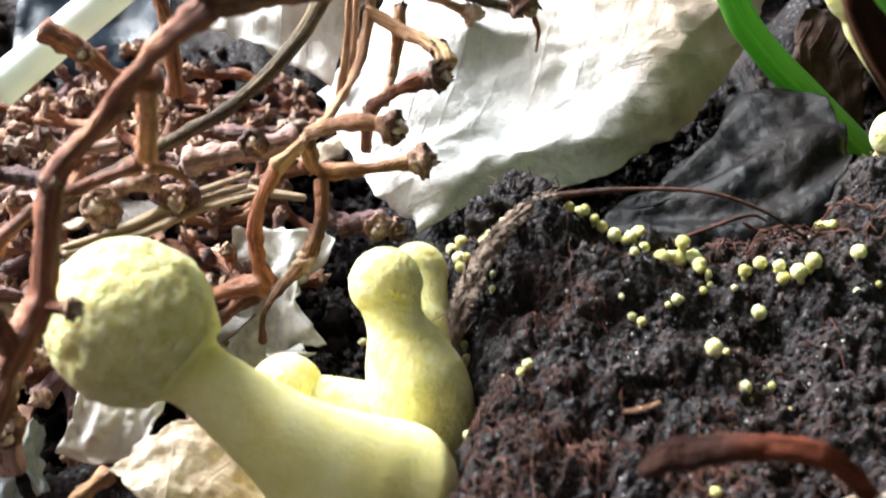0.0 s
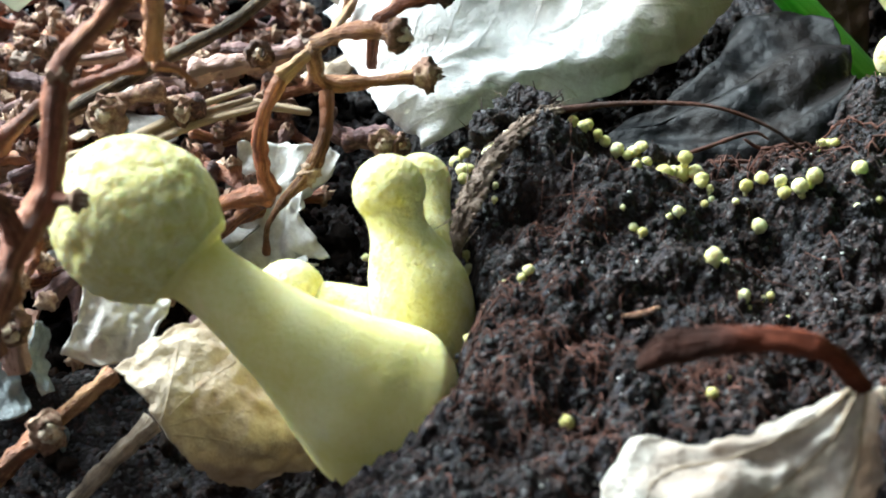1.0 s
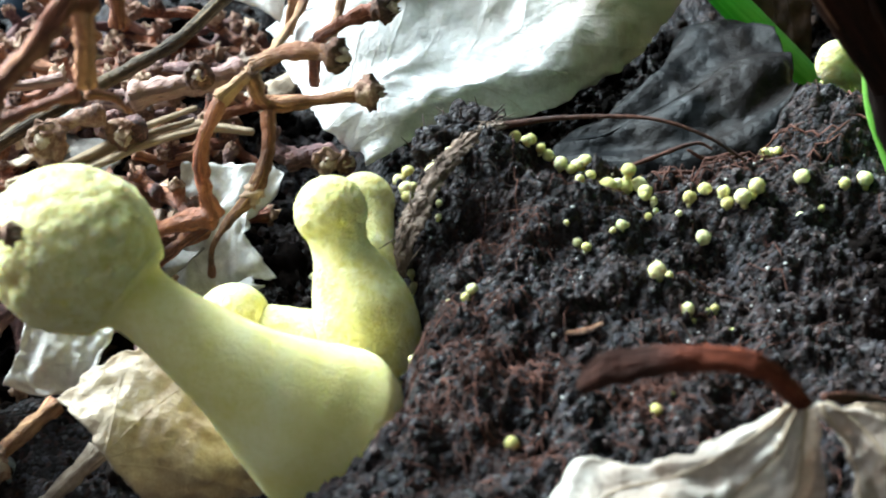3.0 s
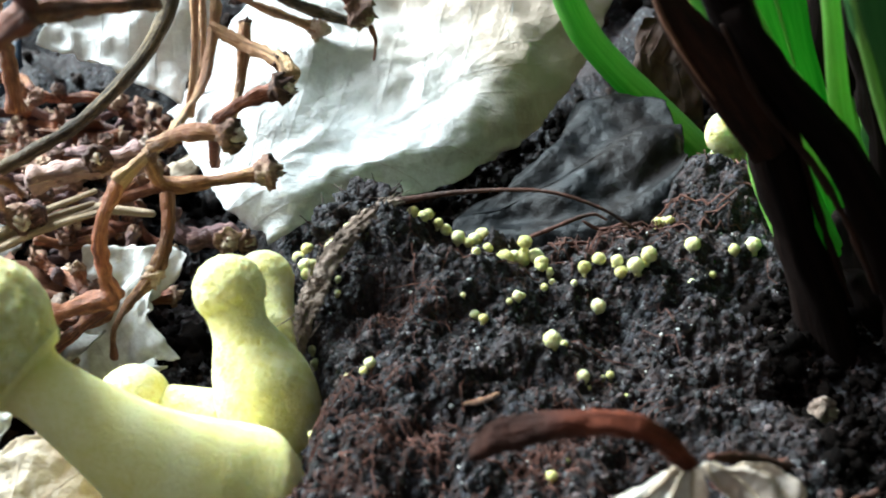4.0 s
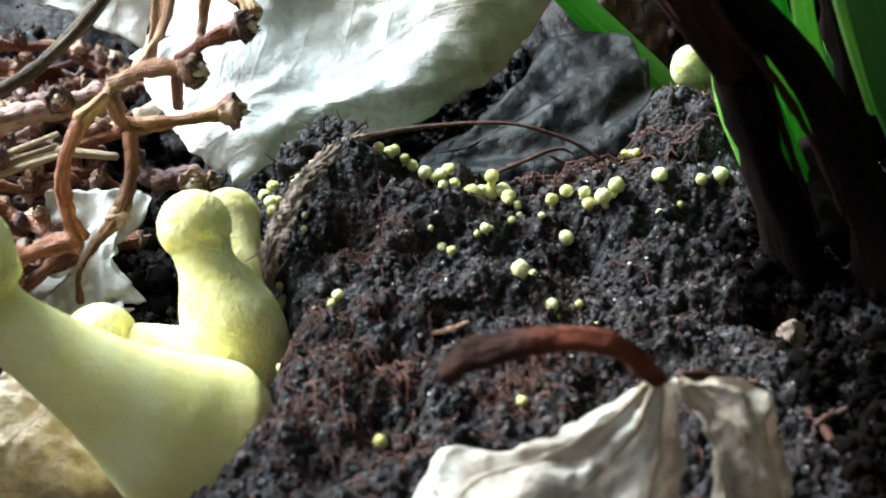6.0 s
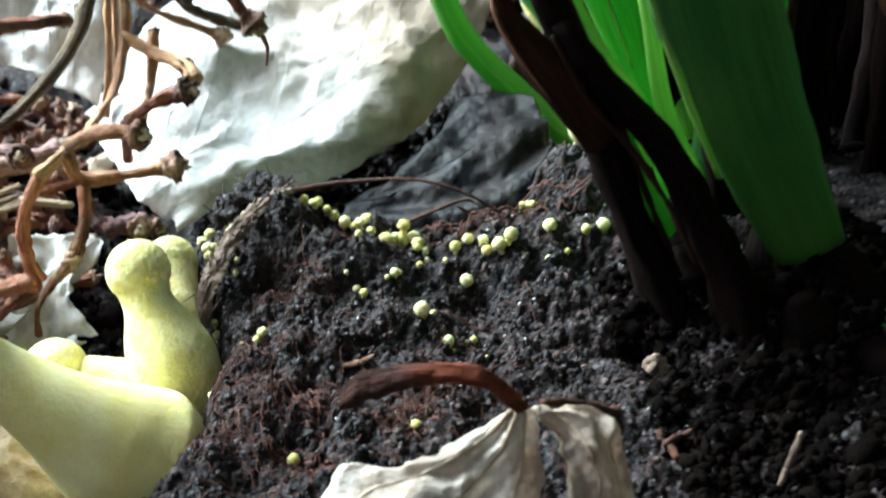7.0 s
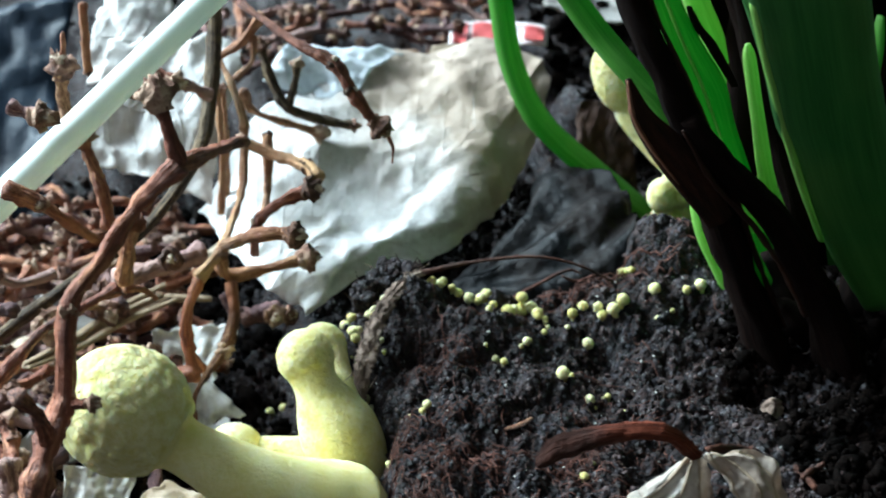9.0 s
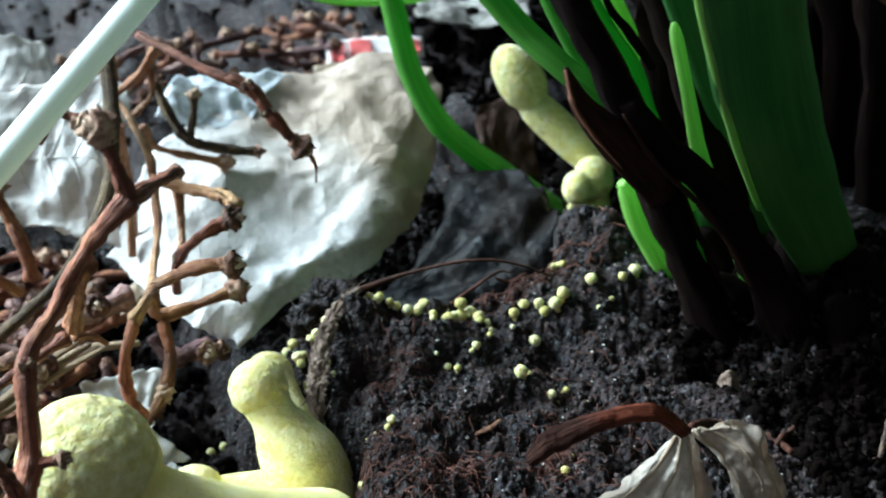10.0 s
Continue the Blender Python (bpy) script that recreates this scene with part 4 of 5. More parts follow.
stalk("dark olive dry stalk crossing the pale leaf", [(k4, [0.7, 0.65, 0.7, 0.6, 0.7]), (k4b, [0.5, 0.5, 0.6])], [(k4[-1], (1, 0, -0.2), 0.9), (k4[0], (-0.2, 0, 1), 1.1), (k4b[-1], (0.1, 0, 1), 0.9)], TWIG_DARK, seed=23.0)
for n, (pts, rad) in enumerate((
        ([(-31.2, 47, 17.8), (-31.7, 44, 8.9), (-32.7, 42, 2.6)], [0.5, 0.45, 0.5]), ([(-25.9, 40, 13.7), (-26.7, 37, 8.5), (-27.8, 33, 6.2)], [0.6, 0.6, 0.55]),
        ([(-30.5, 48, 17.4), (-30.9, 46, 9.5), (-31.8, 44, 2.4)], [0.35, 0.4, 0.4]))):
    stalk("thin upright tan grape stalk", [(pts, rad)], [(pts[0], (0, 0, 1), 0.7)], TWIG_TAN, seed=27.0 + n)
branch = [(-30.3, 47, 29), (-31.8, 43, 20.9), (-34.7, 37, 13.8), (-41.2, 31, 8.3), (-48, 27, 5.6), (-54.9, 24, 2.9), (-60.9, 22, 0)]
part_root = thing("dead_branch", branch[0], "dark grey-brown weathered branch lying across the litter", "branch")
part("wood", tube_arrays(branch, [1.15, 1.25, 1.15, 0.9, 0.95, 1.0, 1.0], 8, 12, 0.2, 1.3, flat=0.75), TWIG_DARK, part_root)

side_specs = (
    ([(-41.5, 30, 24.8), (-38.6, 31, 27.1), (-36.6, 30, 26.1)], [0.6, 0.65, 0.8], [(-36.4, 29.8, 26)], (1, -0.4, -0.3), 1.3, TWIG),
    ([(-32.5, 40, 19.9), (-34.9, 38, 22.2), (-36.6, 36, 23.5)], [0.7, 0.7, 0.8], [(-35.1, 38, 22.2)], (-1, 0, 0.2), 0.8, TWIG_DULL),
    ([(-48.7, 30, 22.5), (-48.9, 31, 25.3), (-48.6, 31, 28.5)], [0.8, 0.8, 0.9], [(-48.5, 31, 28.8)], (0, 0, 1), 1.7, TWIG_TAN),
    ([(-48.4, 31, 28.7), (-48, 31, 30.6), (-47.7, 31, 32.8)], [0.45, 0.4, 0.2], [(-48.4, 31, 28.9)], (0, 0, 1), 0.9, TWIG),
    ([(-45.6, 40, 32.9), (-45.9, 39, 29.1), (-46.1, 38, 25.2)], [0.5, 0.5, 0.5], [(-46.1, 38, 25.2)], (0, 0, -1), 0.6, TWIG),
    ([(-47.1, 24, 23.2), (-46.2, 22, 20.2), (-45.5, 20, 18), (-45.3, 19, 14.2)], [0.7, 0.8, 0.8, 0.9], [(-47.1, 24, 23.2)], (0, 0, 1), 1.5, TWIG),
    ([(-54.8, 14, 22.8), (-51.7, 14, 20.6), (-49.3, 15, 17.6), (-46.8, 16, 14.5)], [0.9, 0.85, 0.7, 0.6], [(-51.6, 13.5, 20.8)], (0, -1, 0.3), 0.9, TWIG),
    ([(-53.8, 22, 28.4), (-51.4, 21, 27.4), (-50.7, 20.5, 27.4)], [0.8, 0.8, 0.8], [(-50.6, 20, 27.7)], (1, -0.3, 0), 1.6, TWIG_DULL),
    ([(-59.2, 22, 8.8), (-56.3, 22, 7.2), (-52.5, 24, 6.8)], [0.7, 0.6, 0.6], [(-58.9, 21.5, 8.8)], (-1, -0.4, 0), 1.2, TWIG_DULL),
    ([(-45.9, 22, 5.8), (-42.2, 22.5, 6.4), (-38.5, 23, 6.9), (-35.7, 24, 7)], [1.3, 1.2, 1.25, 1.3], [(-39.4, 22, 7.8)], (0, -1, 0.4), 1.3, TWIG_DULL),
    ([(-61.7, 14, 9.3), (-58.4, 13, 9.5), (-55.8, 12, 9.5)], [0.9, 0.8, 0.8], [(-61.3, 13, 9.8)], (-1, 0, 0), 1.2, TWIG_DULL),
    ([(-55, 20, 2.2), (-51.5, 20, 4.5), (-48.3, 20, 5.1)], [1.0, 0.9, 1.0], [(-53.3, 18, 3.5)], (-0.2, -1, 0.4), 2.0, KNOB),
    ([(-49, 23, 3), (-47.4, 22, 2), (-45.2, 22, 2.6)], [1.2, 1.5, 1.2], [(-46.9, 21, 2.5)], (0.2, -1, 0.1), 1.6, TWIG_DULL),
    ([(-32.1, 24, -2.5), (-28.3, 24, -2.2), (-25.8, 24, -3.5)], [1.0, 1.3, 0.9], [(-28.2, 23, -2.1)], (0.3, -1, 0.1), 1.3, TWIG_DULL),
    ([(-33.7, 26, 0.1), (-33.4, 25, -1.3), (-31.9, 24, -2.4), (-29.7, 24, -1.9), (-26.8, 24, -2.7)], [0.7, 0.8, 0.9, 1.0, 0.9], [(-26.7, 23.5, -2.4)], (1, -0.3, 0), 1.2, TWIG_DULL),
    ([(-60.2, -12, -15.1), (-57.3, -11, -12.6), (-55, -9.5, -11.1)], [1.1, 0.95, 1.0], [(-54.6, -10, -10.5)], (0.6, -0.6, 0.4), 1.7, TWIG_TAN),
    ([(-55, -9, -11.3), (-52.4, -8, -9.5), (-49.5, -6, -7.8)], [0.85, 0.8, 0.9], [(-54.5, -9.5, -10.6)], (-0.4, -0.7, 0.3), 0.9, TWIG_TAN),
    ([(-53.8, -13, -17.3), (-50, -11, -13.6), (-46.3, -8, -11.3)], [0.75, 0.75, 0.8], [(-46.3, -8, -11.3)], (1, 0.2, 0.3), 0.7, STRAW_BARK),
    ([(-56.9, 2, -6.4), (-55.3, 4, -5.4), (-53.2, 6, -5.3)], [0.9, 0.9, 0.9], [(-56.3, 1, -5.4)], (-0.7, -0.6, -0.3), 1.0, TWIG_DULL),
    ([(-57.5, -4, 1.8), (-57.2, -6, -1.8), (-56.8, -7, -6.7)], [1.3, 1.6, 1.0], [(-56.6, -8, -1.4)], (0.2, -1, 0), 1.8, TWIG_DULL),
)
for n, (pts, rad, at, toward, r, mat) in enumerate(side_specs):
    stalk("short gnarled piece of dry grape stalk in the litter", [(pts, rad)], [(at[0], toward, r)], mat, "grape_stalk_piece", 40.0 + 2.3 * n)

straw = [(-56.2, 14, 1.3), (-51.3, 19, 0.2), (-45.8, 22, 1.4), (-40, 24, 2.4)]
root = thing("straw_bundle", straw[0], "split tan straw fibres lying across the litter", "dry stem")
for k in range(5):
    off = np.array([rng.uniform(-0.6, 0.6), rng.uniform(-1, 1), rng.uniform(-0.8, 0.8)])
    part("straw", tube_arrays([np.array(p) + off * (0.4 + 0.4 * i) for i, p in enumerate(straw)], [0.5, 0.75, 0.7, 0.45], 6, 7, 0.12, 1.5, flat=0.5, seed=k), STRAW, root)
strip2 = [(-48, 24, -0.9), (-41.9, 25, 1), (-35.5, 26, -0.3)]
root = thing("straw_bundle", strip2[0], "flat tan strip of dry stem", "dry stem")
part("straw", tube_arrays(strip2, [0.9, 1.1, 0.8], 8, 8, 0.15, 1.5, flat=0.45), STRAW, root)

# Loose pieces fill the litter: a few shapes, turned and strewn.
frag = []
for k in range(6):
    r = np.random.RandomState(60 + k)
    pts = [(0, 0, 0)]
    a, b = 0.0, 0.0
    for i in range(4):
        a, b = a + r.uniform(-0.6, 0.6), r.uniform(-0.35, 0.35)
        p = pts[-1]
        pts.append((p[0] + 3.6 * math.cos(a), p[1] + 3.6 * math.sin(a), p[2] + 3.6 * math.sin(b)))
    stubs = []
    for i in (1, 3):
        s = r.uniform(0, 6.28)
        stubs.append(([pts[i], (pts[i][0] + 1.5 * math.cos(s), pts[i][1] + 1.5 * math.sin(s), pts[i][2] + 1.6)], [0.5, 0.55]))
    ob = stalk("gnarled purple-brown fragment of grape stalk in the litter", [(pts, [0.65, 0.55, 0.72, 0.55, 0.65])] + stubs,
               [(pts[-1], np.subtract(pts[-1], pts[-2]), 1.05), (stubs[0][0][1], (0.2, 0, 1), 0.95), (stubs[1][0][1], (-0.2, 0.2, 1), 0.85)],
               (TWIG_DULL, TWIG, TWIG_DULL)[k % 3], "grape_stalk_fragment", 80.0 + 5 * k)
    ob["group"] = "grape stalk fragments in the litter"
    frag.append(ob)


def litter_height(x, y):
    return -13.0 + 5.0 * float(smooth_step(-5, 30, y)) + 2.0 * float(smooth_step(-40, -65, x))


place = np.random.RandomState(5)
HOLLOW = [(-40.8, 42, 5.3)][0]
spots = []
for k in range(300):
    x, y = place.uniform(-80, -30), place.uniform(-6, 62)
    if (y > 40 and x > -38) or (x > -43 and y < 38) or y < 6 - 0.3 * (x + 60) or math.hypot(x - HOLLOW[0], (y - HOLLOW[1]) * 0.6) < 7:
        continue
    spots.append((x, y, litter_height(x, y) + place.uniform(-2.5, 4.5)))
for k in range(26):
    spots.append((place.uniform(-30, 12), place.uniform(88, 115), place.uniform(-2, 7)))
for k, (x, y, z) in enumerate(spots):
    m = Matrix.LocRotScale(Vector((x, y, z)) * MM, Euler((place.uniform(-0.5, 0.5), place.uniform(-0.4, 0.4), place.uniform(0, 6.28))), None)
    if k < len(frag):
        frag[k].matrix_basis = m
    else:
        copy_thing(frag[k % len(frag)], m)

# ---- leaves ----
def leaf(label, rows, mat, name="dry_leaf", category="leaf", veins=(), rib=0.22, **shape):
    """A leaf with its blade and raised veins; a vein runs over the blade from (u, v) to (u, v), bent by its last number."""
    root = thing(name, rows[0][0], label, category)
    held = []
    blade = part("blade", patch_arrays(rows, surface=held, **shape), mat, root)
    s, nor = held[0]
    m, n = s.shape[:2]
    for u0, v0, u1, v1, bend in veins:
        t = np.linspace(0, 1, 14)
        u, v = u0 + (u1 - u0) * t, v0 + (v1 - v0) * t + bend * np.sin(math.pi * t)
        i, j = np.clip(u * (m - 1), 0, m - 1.001), np.clip(v * (n - 1), 0, n - 1.001)
        a, b = i.astype(int), j.astype(int)
        fi, fj = (i - a)[:, None], (j - b)[:, None]
        p = (s[a, b] * (1 - fi) + s[a + 1, b] * fi) * (1 - fj) + (s[a, b + 1] * (1 - fi) + s[a + 1, b + 1] * fi) * fj
        part("vein", tube_arrays(p, rib * (1 - 0.75 * t), 2, 6, 0.1, 1.0), mat, blade)
    return root


def pinnate(pairs, start=0.06, reach=0.2):
    """A midrib and pairs of side veins, alike on both halves."""
    lines = [(0.0, 0.5, 0.97, 0.5, 0.0)]
    for k in range(pairs):
        u = start + (0.8 - start) * k / pairs
        lines += [(u, 0.5, u + reach, 0.03, 0.04), (u + 0.02, 0.5, u + reach + 0.02, 0.97, -0.04)]
    return lines


leaf("large bleached grey-white dry leaf with raised veins", [
    [(-24.6, 25, -4.3), (-25.0, 26.0, -3.3), (-28.3, 28, -2.3), (-31.3, 34, -0.3), (-35.3, 46, 0.7)],
    [(-17.075, 27, -0.9), (-18.1, 28.7, 2.6), (-19.9, 34, 2.3), (-23, 42, 6), (-27.4, 54, 8.6)],
    [(-7.575, 31, -1.8), (-8.7, 32.7, 2.4), (-10.3, 38, 3.3), (-14.6, 47, 7.9), (-19.3, 60, 11.5)],
    [(1.85, 39, -1.1), (0.6, 40.6, 3.5), (-2.2, 44, 5.6), (-5.7, 52, 9.3), (-9.4, 66, 11.9)],
    [(9.8, 50, 1.1), (8.7, 51.4, 5.3), (6.7, 54, 8.2), (4.2, 62, 10.6), (0.8, 71, 11.2)],
    [(17.275, 64, 6.7), (17.1, 64.9, 7.9), (16.7, 67, 9.5), (15.1, 70, 10.9), (12.5, 73, 11)]], LEAF_LARGE, nu=20, nv=26, wrinkle=1.7, size=14.0, ragged=1.0, seed=2.0, thick=0.2, crumple=0.6, veins=pinnate(6), rib=0.03)
leaf("bleached crumpled leaf under the grape stalks", [
    [(-49.2, 48, 9.2), (-46.8, 58, 13.8), (-44.3, 68, 17.3)], [(-44.3, 47, 7.5), (-41.3, 57, 12.1), (-37.7, 68, 17.7)], [(-39, 46, 5.7), (-35.7, 56, 11.3), (-32.1, 68, 18.2)], [(-34.2, 45, 2.1), (-30.3, 55, 8.1), (-26.1, 66, 15.2)]],
    LEAF_PALE, nu=16, nv=18, wrinkle=1.6, size=9, ragged=1.8, seed=6.0, crumple=0.4, veins=pinnate(4), rib=0.2)
leaf("bleached curled leaf standing behind the grape stalks", [
    [(-48.7, 68, 12), (-47.3, 74, 16.9), (-44.8, 80, 21.1)], [(-42.9, 66, 11.9), (-40.9, 73, 16.4), (-39.3, 80, 21.7)], [(-37, 68, 11.9), (-35, 74, 14.4), (-35.4, 80, 18.7)]],
    LEAF_PALE, nu=14, nv=14, wrinkle=1.6, size=9, ragged=1.5, seed=8.0, crumple=0.4, veins=pinnate(3), rib=0.12)
leaf("grey dry leaf between grape stalk and mushrooms", [
    [(-42.9, 26, -3.3), (-44.8, 22, -7.7), (-43.5, 15, -12.3)], [(-37.4, 27, -3.8), (-39.4, 21, -7.8), (-38.6, 15, -12.4)], [(-32.2, 26, -4.6), (-35.4, 20, -7.8), (-33.1, 16, -11.1)]],
    LEAF_PALE, nu=18, nv=18, wrinkle=1.1, size=6, ragged=2.2, seed=11.0, crumple=0.5, veins=pinnate(4), rib=0.1)
leaf("tan dry leaf curled below the mushroom cap", [
    [(-49, -9, -4.5), (-45.8, -5, -4.5), (-42.9, -1, -4.9)], [(-45.4, -13, -5.3), (-41.9, -8, -5.7), (-37.8, -4, -6.2)],
    [(-42.6, -14, -10.3), (-38.5, -11.5, -9), (-34.1, -8, -10.1)], [(-39.2, -11, -16.8), (-35.9, -10.5, -15.3), (-31.6, -8, -15.7)]], LEAF_TAN, nu=22, nv=26, wrinkle=0.9, size=7, ragged=1.4, seed=14.0, crumple=0.4, rib=0.09,
     veins=[(0.45, 0.0, 0.0, 0.75, 0.02), (0.45, 0.0, 0.35, 0.95, 0.05), (0.47, 0.0, 0.7, 0.98, 0.06), (0.5, 0.0, 0.95, 0.7, 0.05)])
leaf("pale crumpled scrap of dry leaf", [
    [(-52.6, 0, -2.6), (-53.7, -2, -5.9), (-54.4, -4, -7.3)], [(-48.9, 0, -3.5), (-50, -2.5, -6.4), (-50.6, -4.5, -8.7)], [(-45.3, 0, -4.4), (-46.1, -2, -6.2), (-46.9, -4.5, -7.1)]],
    LEAF_PALE, nu=18, nv=18, wrinkle=0.9, size=4, ragged=0.7, seed=17.0, crumple=0.4, veins=pinnate(3), rib=0.08)
for seed, rows in (
        (20.0, [[(-59.5, -4, -4.4), (-60.4, -5, -8.9), (-60.3, -7, -12.7)], [(-58.7, -3, -6), (-58.9, -5, -8.9), (-57.7, -8, -11.1)], [(-58.5, -2, -8.2), (-58.2, -4, -10.3), (-56.6, -7, -11.2)]]),
        (21.0, [[(-56.3, -3, -4.2), (-56.5, -5, -6.5), (-55.7, -7, -9.7)], [(-55.9, -2, -5.4), (-55.7, -4, -7.6), (-54.7, -7, -9.1)], [(-55.7, -1, -7.2), (-55.3, -3, -8.7), (-54.3, -6, -9.7)]]),
        (22.0, [[(-56.8, -2, -15.4), (-56.5, -4, -17.8), (-55.9, -6, -20.6)], [(-55.7, -1, -16.3), (-55.1, -4, -17.2), (-53.9, -7, -18.8)], [(-54.7, 0, -17.4), (-54.8, -2, -18.3), (-53.2, -5, -18.7)]]),
        (23.0, [[(-63.1, -3, -18), (-63, -5, -20.2), (-63.2, -7, -23)], [(-61.7, -2, -18.3), (-61.3, -4, -20.1), (-61.3, -7, -22.4)], [(-61.3, -1, -21.1), (-60.9, -3, -22.7), (-60.9, -6, -24)]])):
    leaf("bluish-grey curled strip of dry leaf in the litter", rows, LEAF_BLUE, nu=14, nv=16, wrinkle=0.9, size=4, ragged=0.6, seed=seed, crumple=0.3, veins=[(0.5, 0.02, 0.5, 0.95, 0.03)], rib=0.1)
leaf("dark wet decaying leaf with shiny ridges", [
    [(-6.4, 25, -4.0), (-5.4, 27, -3.4), (-4.2, 28.6, -2.8)], [(-1, 20.5, -2.6), (-0.3, 25.5, -1.2), (0.7, 30.4, -1.2)], [(4, 17, -1.8), (5.3, 25, 1.3), (5.8, 35.5, 1.2)],
    [(9, 16.5, -0.2), (10.4, 27.5, 3.1), (9.2, 42, 2.8)], [(14, 18, 2.0), (14.5, 28.5, 4.5), (14, 40.5, 4.2)], [(17, 23, 3.6), (17.6, 29, 4.8), (17, 36, 4.8)]],
    LEAF_DARK, nu=18, nv=26, wrinkle=0.8, size=8, ragged=0.6, seed=26.0, fold=0.75, folds=2.6, crumple=0.1, veins=[(0.0, 0.5, 0.97, 0.55, 0.05)], rib=0.12)
front = thing("dry_leaf", (0, 0, 0), "grey-beige dry leaf with radiating folds and a tear", "leaf")
for name, rows, seed, folds in (
    ("main_lobe", [
        [(2.7, -30.2, 10.2), (3.1, -30.4, 10.3), (3.5, -30.6, 10.5), (4.4, -30.6, 10.7)],
        [(-0.6, -30.5, 8.5), (1.1, -31.5, 7.8), (2.8, -32, 7.9), (5, -31.2, 8.5)],
        [(-5.9, -30, 5.6), (-2.7, -32.5, 5.5), (1.2, -33.5, 5.2), (5.3, -32.8, 5.9)],
        [(-10.9, -29, 4.5), (-6.9, -34, 4.4), (-1.1, -36, 3), (5.5, -35, 3.2)],
        [(-12.4, -31, 0.3), (-8, -37, 0.9), (-2.1, -40, 0.7), (5, -39, 0.8)]], 31.0, 3),
    ("torn_lobe", [
        [(4.2, -30.2, 10.1), (4.6, -30.4, 10.6), (5, -30.4, 10.6), (5.7, -30.2, 10.2)],
        [(5.6, -31, 7.9), (6.4, -31.3, 8.8), (7.6, -31, 9.4), (8.9, -30.2, 9.5)],
        [(6.3, -32.5, 6.4), (7.4, -33, 7.2), (9, -32.5, 7.5), (10.9, -31.6, 7.3)],
        [(6.1, -35, 4.1), (7.7, -35.5, 4.6), (9.8, -34.5, 4.4), (11.8, -34, 4.3)],
        [(5.5, -39, 0.7), (7.3, -39, 1.2), (9.5, -38, 0.8), (11.8, -37, 0.7)]], 33.0, 2)):
    held = []
    part(name, patch_arrays(rows, 16, 26, 0.16, 0.85, 4.5, 1.2, seed, 0.4, folds, held, 0.45), LEAF_FRONT, front)
    sv, nv_ = held[0]
    for k, v in enumerate((0.2, 0.5, 0.8)):
        col = sv[:, int(v * (sv.shape[1] - 1))]
        part("vein", tube_arrays(col[::3], np.linspace(0.2, 0.05, len(col[::3])), 3, 6, 0.3, 1.0), LEAF_TAN, front, "brown vein")
pet = [(-9.5, -27, 9.5), (-7.9, -28, 11.4), (-5.2, -29.5, 13.2), (-3.1, -30.3, 13.8), (0.6, -31, 13.5), (3.6, -30.6, 10.4)]
root = thing("leaf_stalk", pet[0], "curved red-brown leaf stalk arching over the peat", "leaf stalk")
rows = spline([(*p, r) for p, r in zip(pet, (0.72, 0.98, 0.95, 0.8, 0.7, 0.6))], 9)[::-1]
for name, lo, hi, ends, note in (("stalk", 0, 19, (True, False), ""), ("withered_end", 18, len(rows), (False, True), "dark withered end")):
    v, f, u = tube_arrays(rows[lo:hi, :3], rows[lo:hi, 3], 1, 18, 0.2, 1.0, grain=1.3, wide=(0, 0, 1), close=ends)
    span = (hi - 1 - lo) / (len(rows) - 1)
    part(name, (v, f, [(lo / (len(rows) - 1) + a * span, b) for a, b in u]), PETIOLE, root, note)
leaf("brown curled dead leaf above the shoots", [
    [(20.3, -25, 49.1), (23.7, -24, 50), (27.6, -24, 51.1)], [(25.3, -25, 43.7), (28.8, -24, 44.6), (32.8, -24, 46.3)],
    [(30.6, -24, 37.7), (33.8, -22, 37.2), (36.5, -22, 38.6)], [(34.7, -22, 30.8), (36.4, -21, 30.2), (37.6, -21, 30.7)],
    [(38.7, -16, 8.8), (40.2, -15, 7.3), (41.6, -15, 7.2)]], LEAF_BROWN, nu=12, nv=12, wrinkle=0.9, size=8, ragged=0.6, seed=35.0, veins=pinnate(5), rib=0.16)

# Small pale scraps and husks fill the gaps of the litter.
scrap = np.random.RandomState(33)
for n in range(34):
    x, y = scrap.uniform(-78, -32), scrap.uniform(-16, 58)
    if x > -46 and -14 < y < 22 and n % 3:
        x -= 14
    z = litter_height(x, y) + scrap.uniform(-1.0, 3.0)
    if y < 9 and x > -62:
        y += 26
        z += 4
    w, h, a = scrap.uniform(1.5, 4.5), scrap.uniform(1.5, 4.0), scrap.uniform(0, 6.28)
    e, f = np.array((math.cos(a), math.sin(a), scrap.uniform(-0.4, 0.4))), np.array((-math.sin(a), math.cos(a), scrap.uniform(-0.5, 0.5)))
    c = np.array((x, y, z))
    rows = [[tuple(c + e * w * i + f * h * j + np.array((0, 0, scrap.uniform(-0.5, 0.5)))) for j in (-1, 0, 1)] for i in (-1, 0, 1)]
    leaf("small crumpled scrap of dry leaf in the litter", rows, (LEAF_GREY, LEAF_PALE if y > 12 else LEAF_GREY, LEAF_TAN, LEAF_BROWN)[n % 4], "leaf_scrap", "leaf scrap", nu=5, nv=5, wrinkle=0.8, size=2.5, ragged=1.4, seed=200.0 + n)
for n in range(26):
    x, y = scrap.uniform(-72, -34), scrap.uniform(4, 50)
    c = (x, y, litter_height(x, y) + scrap.uniform(0.5, 4.0))
    root = tagged(new("dried_husk"), "shrivelled pale brown husk in the litter", "husk", "husks in the litter")
    part("husk", ball_arrays(c, scrap.uniform(0.6, 1.3), 14, 18, 0.75, 0.7, 0.7, seed=300.0 + n), (KNOB, HUSK)[n % 2], root)

